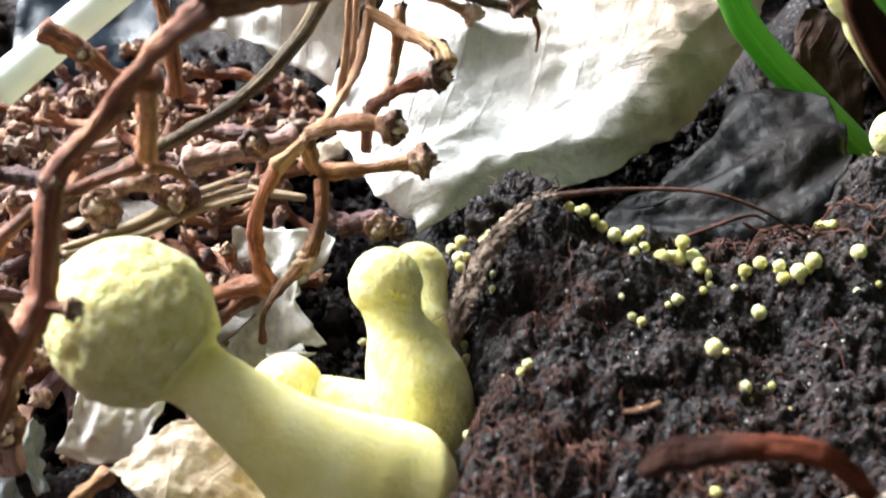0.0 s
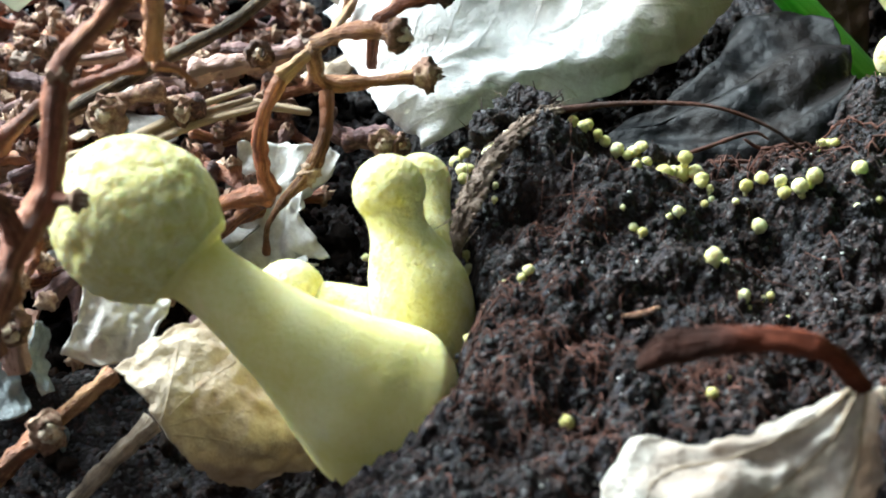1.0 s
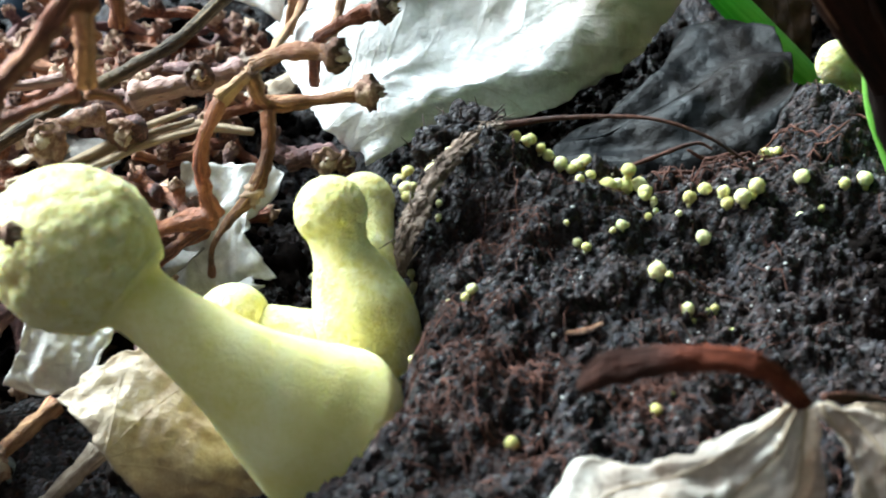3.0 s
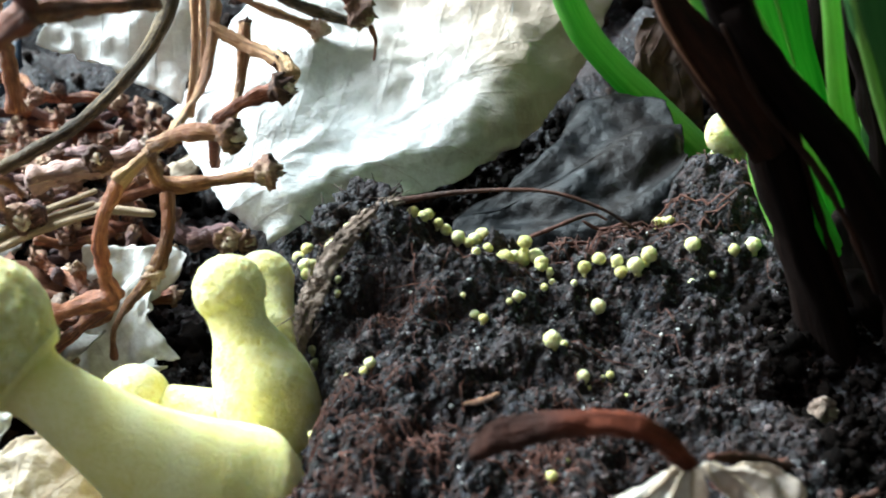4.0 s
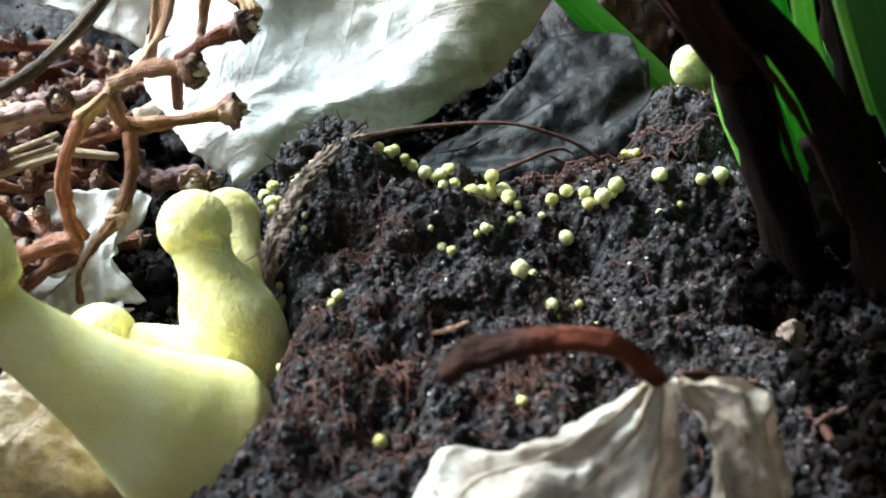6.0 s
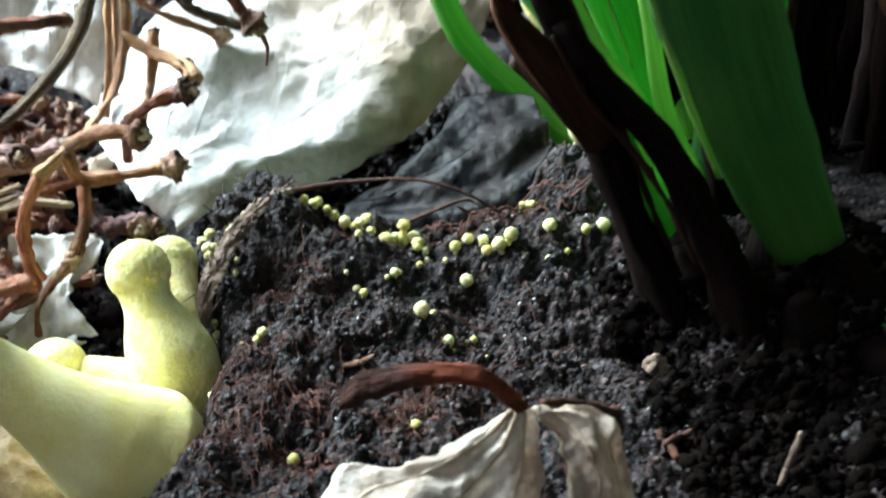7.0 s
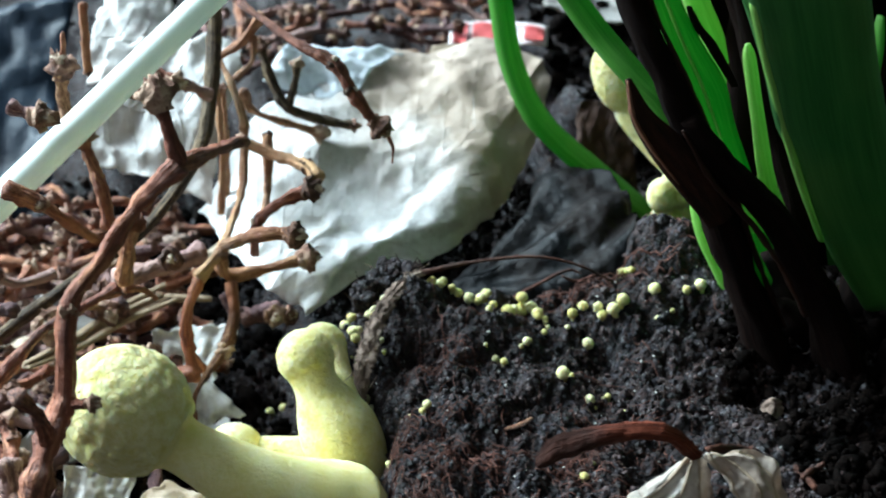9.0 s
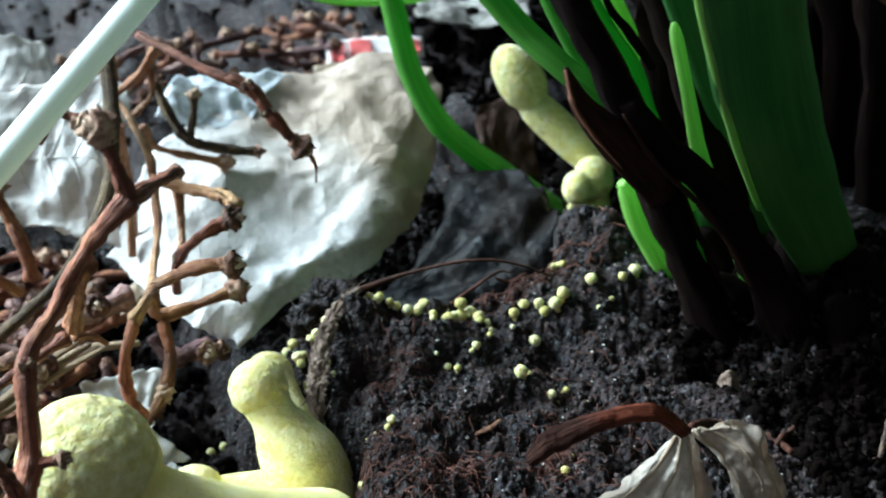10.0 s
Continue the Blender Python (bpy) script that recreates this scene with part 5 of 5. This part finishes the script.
# ---- green shoots ----
def shoot(label, pts, radii, mat=GREEN, flat=1.0, wide=None, name="green_shoot", seed=0.0):
    root = thing(name, pts[-1], label, "plant shoot")
    part("leaf_blade" if flat < 0.7 else "stalk", tube_arrays(pts, radii, 8, 20, 0.16 if mat is SHEATH else 0.008 if mat is GREEN_PALE else 0.03, 3.0 if mat is SHEATH else 4.0, flat=flat, wide=wide, seed=seed, grain=1.2 if mat is SHEATH else 0.6), mat, root)
    return root


shoot("slender bright green shoot bending out of the soil", [(4.6, 48, 36), (5.4, 46, 26), (6.6, 45, 17.8), (9.3, 44, 10.8), (13.3, 43, 5.8), (17.8, 42, 1.5), (22.4, 40, -2.6), (25, 39, -5.5)], [1.4, 1.5, 1.55, 1.6, 1.6, 1.6, 1.5, 1.5])
shoot("bright green shoot behind the dead sheath", [(-2, 10, 47.2), (2.5, 8, 40.4), (5.9, 6, 35.4), (8.7, 3, 31.9), (11.5, 1, 28.6), (16.1, 0, 20.1), (22.7, 0, 7.5)], [1.3, 1.3, 1.35, 1.3, 1.25, 1.3, 1.3], seed=2)
shoot("narrow bright green shoot among dead sheaths", [(7.1, 8, 46.7), (8.9, 7, 38.8), (10.7, 5, 33.3), (12.1, 3, 28.3), (17.9, 2, 15.6), (23.9, 2, 5.5)], [0.9, 0.9, 0.9, 0.85, 0.9, 1.0], seed=3)
wide_shoot = shoot("flat green shoot between dead sheaths", [(10.4, 10, 46), (14.1, 10, 37), (16.6, 10, 31.2), (19.3, 10, 25.8), (21.2, 10, 20.9), (24.5, 10, 13), (27.5, 9, 4)], [1.3, 1.4, 1.9, 2.3, 1.8, 1.6, 1.5], flat=0.45, wide=(1, -0.1, 0.1), seed=4)
shoot("light green torn shoot", [(17.3, -4.1, 37.0), (17.6, -4.1, 35.4), (18.9, -4, 29.5), (21.3, -3, 20.6), (25.4, -2, 12.2), (28.5, -1, 4)], [0.3, 0.65, 0.7, 0.85, 0.9, 1.0], GREEN_LIGHT, seed=5)
shoot("light green shoot pressed against a dead sheath", [(11.5, 0.0, 34.1), (13.4, 0.0, 28.9), (15.9, -0.5, 24.2), (18.5, -1.0, 21.1), (21.6, -1.0, 15.2)], [0.4, 1.1, 1.3, 1.3, 1.2], GREEN_LIGHT, seed=9)
part("midrib", tube_arrays([(11.4, 8.9, 43), (15.2, 8.9, 34), (18.2, 8.8, 27.5), (21.2, 8.9, 20)], [0.16, 0.2, 0.18, 0.12], 8, 8, 0.1, 3.0), GREEN_LIGHT, wide_shoot, "raised lighter midrib")
shoot("short light green stub of a shoot", [(18.1, 8.8, 14.4), (18.8, 8.8, 12.9), (19.9, 8.8, 9.3), (21.8, 8.8, 5.3), (24.0, 8.8, 0.4), (25.5, 8.8, -3.7)], [0.7, 1.15, 1.3, 1.35, 1.3, 1.2], GREEN_LIGHT, seed=6)
shoot("torn green shoot standing at the back of the clump", [(31.0, 26, 27.6), (31.1, 26, 25.8), (31.5, 25, 21.1), (31.9, 23, 16.7), (32.1, 18, 9.2), (32.5, 15, 2)], [0.9, 1.4, 1.3, 1.1, 1.1, 1.2], flat=0.6, seed=7)
broad = shoot("broad dark green leaf base with a pale folded edge", [(11.4, -22, 57.7), (16.5, -18, 46), (22.8, -12, 31.6), (29.4, -8, 18.2), (35.2, -6, 7.3)], [5.0, 5.1, 4.9, 4.4, 3.4], GREEN_DEEP, flat=0.4, wide=(1, -0.1, 0.1), seed=8)
part("folded_edge", tube_arrays([(11.2, -18.3, 46.4), (14.1, -15.6, 39.7), (17.6, -12.6, 32.2), (21.3, -10, 24.3), (25, -8, 16.7)], [0.45, 0.5, 0.5, 0.5, 0.4], 8, 10, 0.1, 3.0, flat=0.6), GREEN_LIGHT, broad, "pale folded leaf edge")
shoot("torn green edge of a leaf behind the leaf base", [(29.2, -7.0, 39.5), (29.1, -7.0, 36.7), (29.0, -7.0, 33.3), (29.6, -6.0, 29.6), (32.2, -4.0, 22.4)], [0.5, 0.9, 0.9, 0.7, 0.8], flat=0.5, seed=18)
shoot("short brown dead sheath in the clump", [(30.2, -6.0, 36.0), (30.2, -6.0, 32.8), (30.9, -5.0, 27.3), (33.2, -3.0, 20.5)], [0.5, 0.8, 0.8, 0.9], SHEATH_BROWN, flat=0.6, name="dead_sheath", seed=19)
# Added black stumps stand in for the deep shade around the shoots.
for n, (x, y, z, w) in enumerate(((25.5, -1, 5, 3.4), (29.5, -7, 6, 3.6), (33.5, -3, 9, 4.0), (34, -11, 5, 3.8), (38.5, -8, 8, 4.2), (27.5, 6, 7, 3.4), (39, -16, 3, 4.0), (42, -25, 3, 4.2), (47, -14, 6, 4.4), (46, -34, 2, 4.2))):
    shoot("added black sheath base standing in for shade at the foot of the shoots", [(x + 1.5, y, -9), (x + 0.6, y, -3), (x, y, z * 0.4), (x - 1.0, y + 0.5, z)], [w, w * 1.1, w * 0.95, w * 0.35], SHEATH, 0.85, (1, -0.2, 0), "dead_sheath", 220.0 + n)
shoot("dark green leaf base in the shade", [(48.6, -19, 25.2), (45.4, -17, 17.2), (43.2, -15, 9.9), (40, -13, 2.1)], [1.8, 2.0, 1.8, 1.4], GREEN_DEEP, flat=0.5, seed=10)

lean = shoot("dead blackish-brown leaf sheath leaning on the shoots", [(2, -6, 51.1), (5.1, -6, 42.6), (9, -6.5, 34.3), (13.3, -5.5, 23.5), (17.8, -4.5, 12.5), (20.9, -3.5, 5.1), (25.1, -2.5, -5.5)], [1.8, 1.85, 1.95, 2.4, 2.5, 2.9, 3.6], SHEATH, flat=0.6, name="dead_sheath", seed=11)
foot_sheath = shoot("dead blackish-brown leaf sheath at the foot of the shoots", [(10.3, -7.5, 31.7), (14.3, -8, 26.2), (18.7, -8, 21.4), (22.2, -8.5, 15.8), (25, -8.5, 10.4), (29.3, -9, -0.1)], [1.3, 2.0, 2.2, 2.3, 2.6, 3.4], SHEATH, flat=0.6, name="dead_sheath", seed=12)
part("rolled_edge", tube_arrays([(3.5, -6.9, 51.0), (6.7, -7.1, 42.4), (10.7, -7.5, 33.9), (15.4, -6.7, 23.4), (20.0, -5.8, 12.4), (23.3, -5.2, 5.0)], [0.25, 0.35, 0.4, 0.45, 0.4, 0.3], 8, 10, 0.4, 1.4, flat=0.7), SHEATH_BROWN, lean, "brown rolled edge")
part("rolled_edge", tube_arrays([(9.4, -8.6, 30.9), (12.7, -9.4, 25.1), (16.9, -9.5, 20.2), (20.4, -10.0, 14.6), (23.0, -10.3, 9.4)], [0.2, 0.35, 0.4, 0.4, 0.3], 8, 10, 0.4, 1.4, flat=0.7), SHEATH_BROWN, foot_sheath, "brown rolled edge")
torn = shoot("torn reddish-brown tip of a dead sheath", [(4.7, -6.2, 35.7), (6.1, -6.6, 31.9), (8.5, -6.8, 28.6), (11.5, -7, 24.6), (14.5, -7, 20)], [0.3, 1.1, 1.7, 1.8, 1.5], SHEATH_BROWN, flat=0.45, wide=(1, -0.2, 0.3), name="dead_sheath", seed=13)
part("torn_edge", tube_arrays([(4.5, -6.6, 35.7), (5, -7.2, 32.2), (6.9, -7.4, 28.8), (9.7, -7.6, 24.8)], [0.2, 0.32, 0.3, 0.15], 8, 8, 0.4, 0.8, flat=0.5), LEAF_BROWN, torn, "reddish torn edge")
shoot("bright green shoot at the back of the clump", [(17.9, 16.0, 39.4), (19.9, 16.0, 34.3), (21.7, 16.0, 30.6), (23.5, 16.0, 26.5), (25.6, 15.0, 20.3), (28.8, 13.0, 10.3)], [1.2, 1.4, 1.3, 1.1, 1.1, 1.2], GREEN_LIGHT, seed=17)
shoot("thin dark dead sheath along a green leaf", [(16.3, 9.0, 36.4), (17.5, 9.0, 34.0), (19.2, 9.0, 31.7), (21.8, 8.6, 27.2)], [0.35, 0.6, 0.7, 0.5], SHEATH, flat=0.6, name="dead_sheath", seed=14)
shoot("reddish-brown dead sheath between green leaves", [(25.8, 8.0, 33.7), (26.7, 8.0, 28.7), (28.4, 8.0, 21.9), (31.3, 8.0, 13.2), (34.1, 8.0, 5.5)], [0.6, 1.5, 1.5, 1.3, 1.2], SHEATH_BROWN, flat=0.6, name="dead_sheath", seed=15)
shoot("pale whitish-green straight stalk leaning over the litter", [(-61, 18.8, 15.1), (-53.2, 20.8, 20.8), (-30.1, 27.5, 37.4), (-19.4, 30.8, 45)], [2.0, 1.9, 1.75, 1.7], GREEN_PALE, flat=0.9, name="pale_stalk", seed=16)

# Added growth that darkens the right: sheaths crowded at the foot, unseen leaves arching overhead.
wild = np.random.RandomState(21)
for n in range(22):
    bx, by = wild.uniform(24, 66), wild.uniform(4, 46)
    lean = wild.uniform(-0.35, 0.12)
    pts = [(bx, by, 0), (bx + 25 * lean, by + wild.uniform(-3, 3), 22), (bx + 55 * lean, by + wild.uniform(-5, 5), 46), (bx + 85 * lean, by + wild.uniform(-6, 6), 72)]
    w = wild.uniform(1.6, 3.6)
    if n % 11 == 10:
        shoot("deep green leaf base added among the filler sheaths", pts, [w, w, w, w * 0.8], GREEN_DEEP, 0.4, (1, -0.2, 0), seed=90.0 + n)
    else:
        shoot("blackish-brown sheath added to darken the clump", pts, [w, w * 1.1, w, w * 0.7], SHEATH, 0.5, (1, -0.3, 0), "dead_sheath", 90.0 + n)
# Unseen broad bases at the right rim, added to block the sky there.
for n in range(8):
    bx, by = wild.uniform(46, 72), wild.uniform(-72, -8)
    lean = wild.uniform(-0.1, 0.35)
    w = wild.uniform(5, 8)
    shoot("unseen deep green leaf base added to block sky at the rim", [(bx, by, -2), (bx + 20 * lean, by, 35), (bx + 45 * lean, by + wild.uniform(-8, 8), 75), (bx + 70 * lean, by + wild.uniform(-10, 10), 115)],
          [w, w * 1.1, w, w * 0.6], GREEN_DEEP, 0.25, (0.3, 1, 0), "green_leaf", 180.0 + n)
# Unseen canopy, added to keep sun and sky off the right-hand soil.
for n in range(17):
    bx, by = wild.uniform(30, 75), wild.uniform(-40, 30)
    tx, ty = wild.uniform(-46, 24), wild.uniform(-24, 46)
    h = wild.uniform(98, 150)
    pts = [(bx, by, 0), (bx + 4, by, 60), (bx * 0.75 + tx * 0.25, by * 0.75 + ty * 0.25, h), (tx, ty, h + 6), (tx - 22, ty - 4, h - 4)]
    pts[0], pts[1] = (bx + 45, by, 0), (bx + 40, by, 60)
    shoot("unseen long green leaf arching overhead, added to shade the bed", pts, [4, 6, 9, 9, 2], GREEN_DEEP, 0.08, (0.2, 1, 0.1), "arching_leaf", 130.0 + n)

# ---- bark strip, roots, scraps ----
strip = [(-21.6, 1.2, -1.5), (-20.9, 3.2, 1.2), (-19.3, 6.6, 3.3), (-16.6, 10.6, 5.0), (-13.6, 13.6, 5.9), (-11.2, 15.2, 5.7)]
root = thing("bark_strip", strip[0], "frayed grey-brown strip of bark along the broken peat edge", "bark")
bark = part("bark", tube_arrays(strip, [0.6, 0.85, 0.95, 0.9, 0.7, 0.3], 30, 52, 0.42, 0.32, flat=0.5, wide=(0.75, -0.55, 0.1), grain=0.9), BARK, root)
rows = spline(strip, 12)
for k in range(90):
    i = rng.randint(2, len(rows) - 8)
    along = rows[i + 3] - rows[i]
    along /= np.linalg.norm(along)
    out = rng.normal(0, 1, 3)
    out -= along * (out @ along)
    out[2] = abs(out[2])
    out /= np.linalg.norm(out)
    at = rows[i] + out * rng.uniform(0.3, 0.7)
    way = along * rng.choice((1, 1, -1)) + rng.normal(0, 0.2, 3) + 0.12 * out
    n = rng.uniform(0.6, 2.6)
    part("splinter", tube_arrays([at, at + way * n * 0.5, at + way * n + out * rng.uniform(-0.3, 0.3)], [rng.uniform(0.05, 0.13), rng.uniform(0.05, 0.11), 0.03], 4, 6, 0.5, 0.5, flat=0.6, seed=k * 2.0), BARK, bark)
for n, (c, r) in enumerate(zip([(-15.6, 16.5, 3.7), (-18.1, 16, 2.8), (-13.6, 17, 4.6)], (2.6, 2.0, 1.9))):
    root = thing("peat_clod", c, "crumbly black clod of peat at the broken edge", "soil clod")
    part("clod", ball_arrays(c, r, 40, 56, 0.42, 1.2, 0.95, seed=60.0 + n), SOIL, root)
    for k in range(16):
        d = rng.normal(0, 1, 3)
        d[2] = abs(d[2])
        d /= np.linalg.norm(d)
        at = np.array(c) + d * r * 0.8
        part("root_tuft", tube_arrays([at, at + d * 0.6 + rng.normal(0, 0.25, 3), at + d * 1.0 + rng.normal(0, 0.5, 3)], [0.12, 0.09, 0.03], 3, 5), FIBRE_DARK, root)
rootline = [(-12.2, 15, 5.6), (-6.6, 13.5, 7.1), (0.3, 11, 8.2), (5.1, 9.5, 7.2), (8.6, 8, 5.4)]
root = thing("root", rootline[0], "thin arching dark root over the peat", "root")
part("root_strand", tube_arrays(rootline, [0.42, 0.22, 0.17, 0.16, 0.14], 8, 6, 0.1, 1.0), WITHERED, root)
for n, line in enumerate(([(-0.9, 16, 0.2), (2.4, 17, 0.9), (6.3, 18, 1.7), (8, 18, 1)], [(5.4, 17, 1.6), (7.3, 17, 0.6), (10.5, 18, 0.5), (13.9, 17, -0.4)], [(0.6, 15, -0.3), (3.7, 15, 0.4), (8, 15, 0.2)], [(6.2, 14, -0.1), (8.8, 14, 1), (10.8, 13, 0.5)])):
    root = thing("root", line[0], "reddish-brown rootlet lying behind the small mushrooms", "root")
    part("root_strand", tube_arrays(line, [0.14, 0.2, 0.18, 0.1][: len(line)], 6, 6, 0.2, 1.0, seed=n), FIBRE, root)
chip = [(-8.7, -11.4, 2), (-7.4, -11.7, 2.4), (-6, -11.4, 2.8)]
root = thing("wood_chip", chip[0], "small orange-brown splinter of wood on peat", "wood chip")
part("splinter", tube_arrays(chip, [0.3, 0.45, 0.3], 4, 6, 0.2, 0.8, flat=0.5), TWIG_TAN, root)
arm = [(5.8, -28, 8.8), (9.7, -24, 5.2), (13.7, -20, 1.2), (17.6, -14, -1.8), (19.8, -9, -3.5)]
root = thing("root", arm[0], "dark brown twisted root beside the dry leaf", "root")
part("root_strand", tube_arrays(arm, [0.35, 0.45, 0.5, 0.45, 0.4], 6, 8, 0.3, 1.0, grain=0.8), WITHERED, root)
curl = [[(18.7, -10.9, -1.1), (19.7, -11.4, 0.1), (20.7, -11.1, -1)], [(18.1, -12, -1.5), (19.1, -12.8, -0.1), (20, -12.4, -1.4)], [(17, -13.3, -1.2), (17.8, -14, 0), (18.7, -13.7, -1.2)], [(16.2, -14.4, -0.5), (16.7, -14.9, 0.2), (17.2, -14.7, -0.4)]]
root = thing("dry_curl", curl[0][0], "pale mottled curled shred on dark peat", "leaf scrap")
part("shred", patch_arrays(curl, 12, 12, 0.3, 0.8, 1.4, 0.6, 77.0, crumple=0.3), HUSK, root)
part("rolled_rim", tube_arrays([curl[0][1], curl[1][1], curl[2][1], curl[3][1]], [0.4, 0.45, 0.35, 0.15], 6, 10, 0.5, 0.5, grain=0.8), BARK, root, "darker rolled rim")
stem = [(24.6, -29.9, -2.1), (25.8, -29.5, 2.2), (26.6, -28.9, 4.2)]
root = thing("broken_stalk", stem[0], "thin broken reddish-brown stem standing in the shade-black crumbs", "stalk")
part("stem", tube_arrays(stem, [0.3, 0.28, 0.25], 8, 10, 0.2, 0.8, grain=0.8), BARK, root)
part("broken_tip", ball_arrays(stem[-1], 0.34, 8, 10, 0.5, 0.3, 1.3, seed=5.0), HUSK, root, "pale broken tip")
for n, line in enumerate(([(16.7, -25.1, 1.1), (17.5, -24.7, 1.4), (18.6, -24.0, 1.2), (19.3, -24.2, 1.8)], [(16.6, -23.5, 1.4), (17.2, -25.1, 1.1), (17.5, -26.6, 0.9)])):
    root = thing("twig", line[0], "short reddish twig on the peat beside the dry leaf", "twig")
    part("wood", tube_arrays(line, [0.3, 0.34, 0.3, 0.22][: len(line)], 6, 8, 0.35, 0.7, seed=8.0 + n, grain=0.8), WITHERED, root)
# ---- far litter ----
film = [[(-75.1, 66, -4.8), (-75.4, 82, 4.4), (-75.3, 98, 15)], [(-61.9, 66, -5.9), (-62.3, 82, 3.5), (-62.1, 98, 14.3)], [(-54.7, 68, -1.9), (-53.7, 84, 4), (-49.5, 98, 14.4)]]
leaf("crumpled black plastic film catching blue light", film, BLACK_FILM, "plastic_film", "plastic film", nu=12, nv=12, wrinkle=2.5, size=9, seed=41.0)
leaf("torn clear crinkled film on the dry leaf", [
    [(-24.5, 60, 13.1), (-19, 58, 10.2), (-13.2, 56, 10.5)], [(-21.4, 64, 15.2), (-15.7, 62, 12.6), (-9.9, 60, 12.5)], [(-17.5, 68, 15.3), (-10.9, 66, 13.8), (-3.6, 66, 13.2)]],
    CLEAR_FILM, "clear_film", "plastic film", nu=12, nv=12, wrinkle=1.3, size=3.5, seed=44.0, thick=0.1)
wrap = thing("wrapper", (0, 0, 0), "white scrap of wrapper with red printed patches", "wrapper")
part("white_area", patch_arrays([[(7.3, 88.0, 4.3), (8.1, 91.0, 5.2), (9.0, 94.0, 6.1)], [(11.3, 88.0, 2.6), (12.2, 91.0, 4.1), (13.1, 94.0, 5.7)], [(15.5, 88.0, 3.0), (16.5, 91.0, 4.1), (17.4, 94.0, 5.2)], [(19.8, 88.0, 3.0), (20.7, 91.0, 3.6), (21.7, 94.0, 4.3)], [(23.4, 88.0, 2.3), (24.4, 91.0, 2.7), (25.4, 94.0, 3.2)]], 6, 6, 0.15, 0.4, 4), WHITE_PRINT, wrap)
for rows in ([[(7.9, 87.3, 5.1), (8.7, 90.2, 5.5), (9.4, 93.0, 5.9)], [(8.9, 87.3, 4.5), (9.8, 90.2, 5.2), (10.6, 93.0, 6.0)], [(10.1, 87.3, 4.9), (10.9, 90.2, 5.3), (11.7, 93.0, 5.6)]], [[(11.0, 87.3, 5.2), (11.8, 90.2, 5.4), (12.6, 93.0, 5.7)], [(12.7, 87.3, 4.8), (13.5, 90.2, 5.2), (14.3, 93.0, 5.6)], [(14.5, 87.3, 4.9), (15.4, 90.2, 4.9), (16.2, 93.0, 5.0)]], [[(19.4, 87.3, 4.4), (20.3, 90.2, 4.3), (21.2, 93.0, 4.3)], [(20.9, 87.3, 4.0), (21.8, 90.2, 4.0), (22.7, 93.0, 4.1)], [(22.8, 87.3, 3.7), (23.7, 90.2, 3.5), (24.7, 93.0, 3.2)]]):
    part("red_print_patch", patch_arrays(rows, 6, 6, 0.12, 0.2, 3), RED_PRINT, wrap, "red printed patch")
shoot("thin bright green blade lying beyond the leaves", [(1.2, 80, 19.8), (6.1, 80, 17.4), (12.2, 80, 15.9), (19.4, 80, 14.9), (25.9, 80, 15.1)], [0.3, 0.45, 0.5, 0.45, 0.3], GREEN_LIGHT, seed=31)
leaf("pinkish-grey weathered scrap of leaf on the soil beyond", [[(23.9, 92.0, 7.8), (25.6, 97.5, 7.3), (27.4, 103.0, 6.9)], [(30.3, 92.0, 5.0), (32.3, 97.5, 5.4), (34.2, 103.0, 5.8)], [(37.2, 92.0, 3.2), (39.3, 97.5, 3.9), (41.4, 103.0, 4.7)], [(44.2, 92.0, 3.7), (46.5, 97.5, 3.4), (48.7, 103.0, 3.2)]],
    LEAF_GREY, "leaf_scrap", "leaf scrap", nu=12, nv=12, wrinkle=0.9, size=5, ragged=1.5, seed=58.0, thick=0.3, crumple=0.4)
leaf("small orange-brown leaf scrap beside the clear film", [[(2.3, 78.0, 7.5), (2.7, 79.5, 7.5), (3.1, 81.0, 7.6)], [(4.4, 78.0, 6.5), (4.8, 79.5, 7.0), (5.2, 81.0, 7.5)], [(6.7, 78.0, 6.5), (7.1, 79.5, 6.7), (7.5, 81.0, 6.8)]], LEAF_TAN, "leaf_scrap", "leaf scrap", nu=8, nv=8, wrinkle=0.4, size=4, ragged=0.5, seed=61.0)
shoot("thin green sprout in the soil beyond the wrapper", [(19.3, 118.0, 3.7), (19.8, 118.0, -0.0), (20.3, 118.0, -3.8)], [0.3, 0.45, 0.4], seed=33)
leaf("dark brown curled dead leaf standing behind the green shoot", [
    [(14.9, 46, 1.8), (16.4, 49, 5.5), (17.9, 52, 8.6)], [(19.2, 45, -1), (20.2, 48, 4.1), (21.5, 52, 8.5)], [(23.9, 44, -3.3), (24.8, 47, 3.2), (26.4, 51, 8.6)]],
    LEAF_UMBER, nu=14, nv=14, wrinkle=1.0, size=7, ragged=1.2, seed=59.0, crumple=0.3, veins=pinnate(4), rib=0.15)
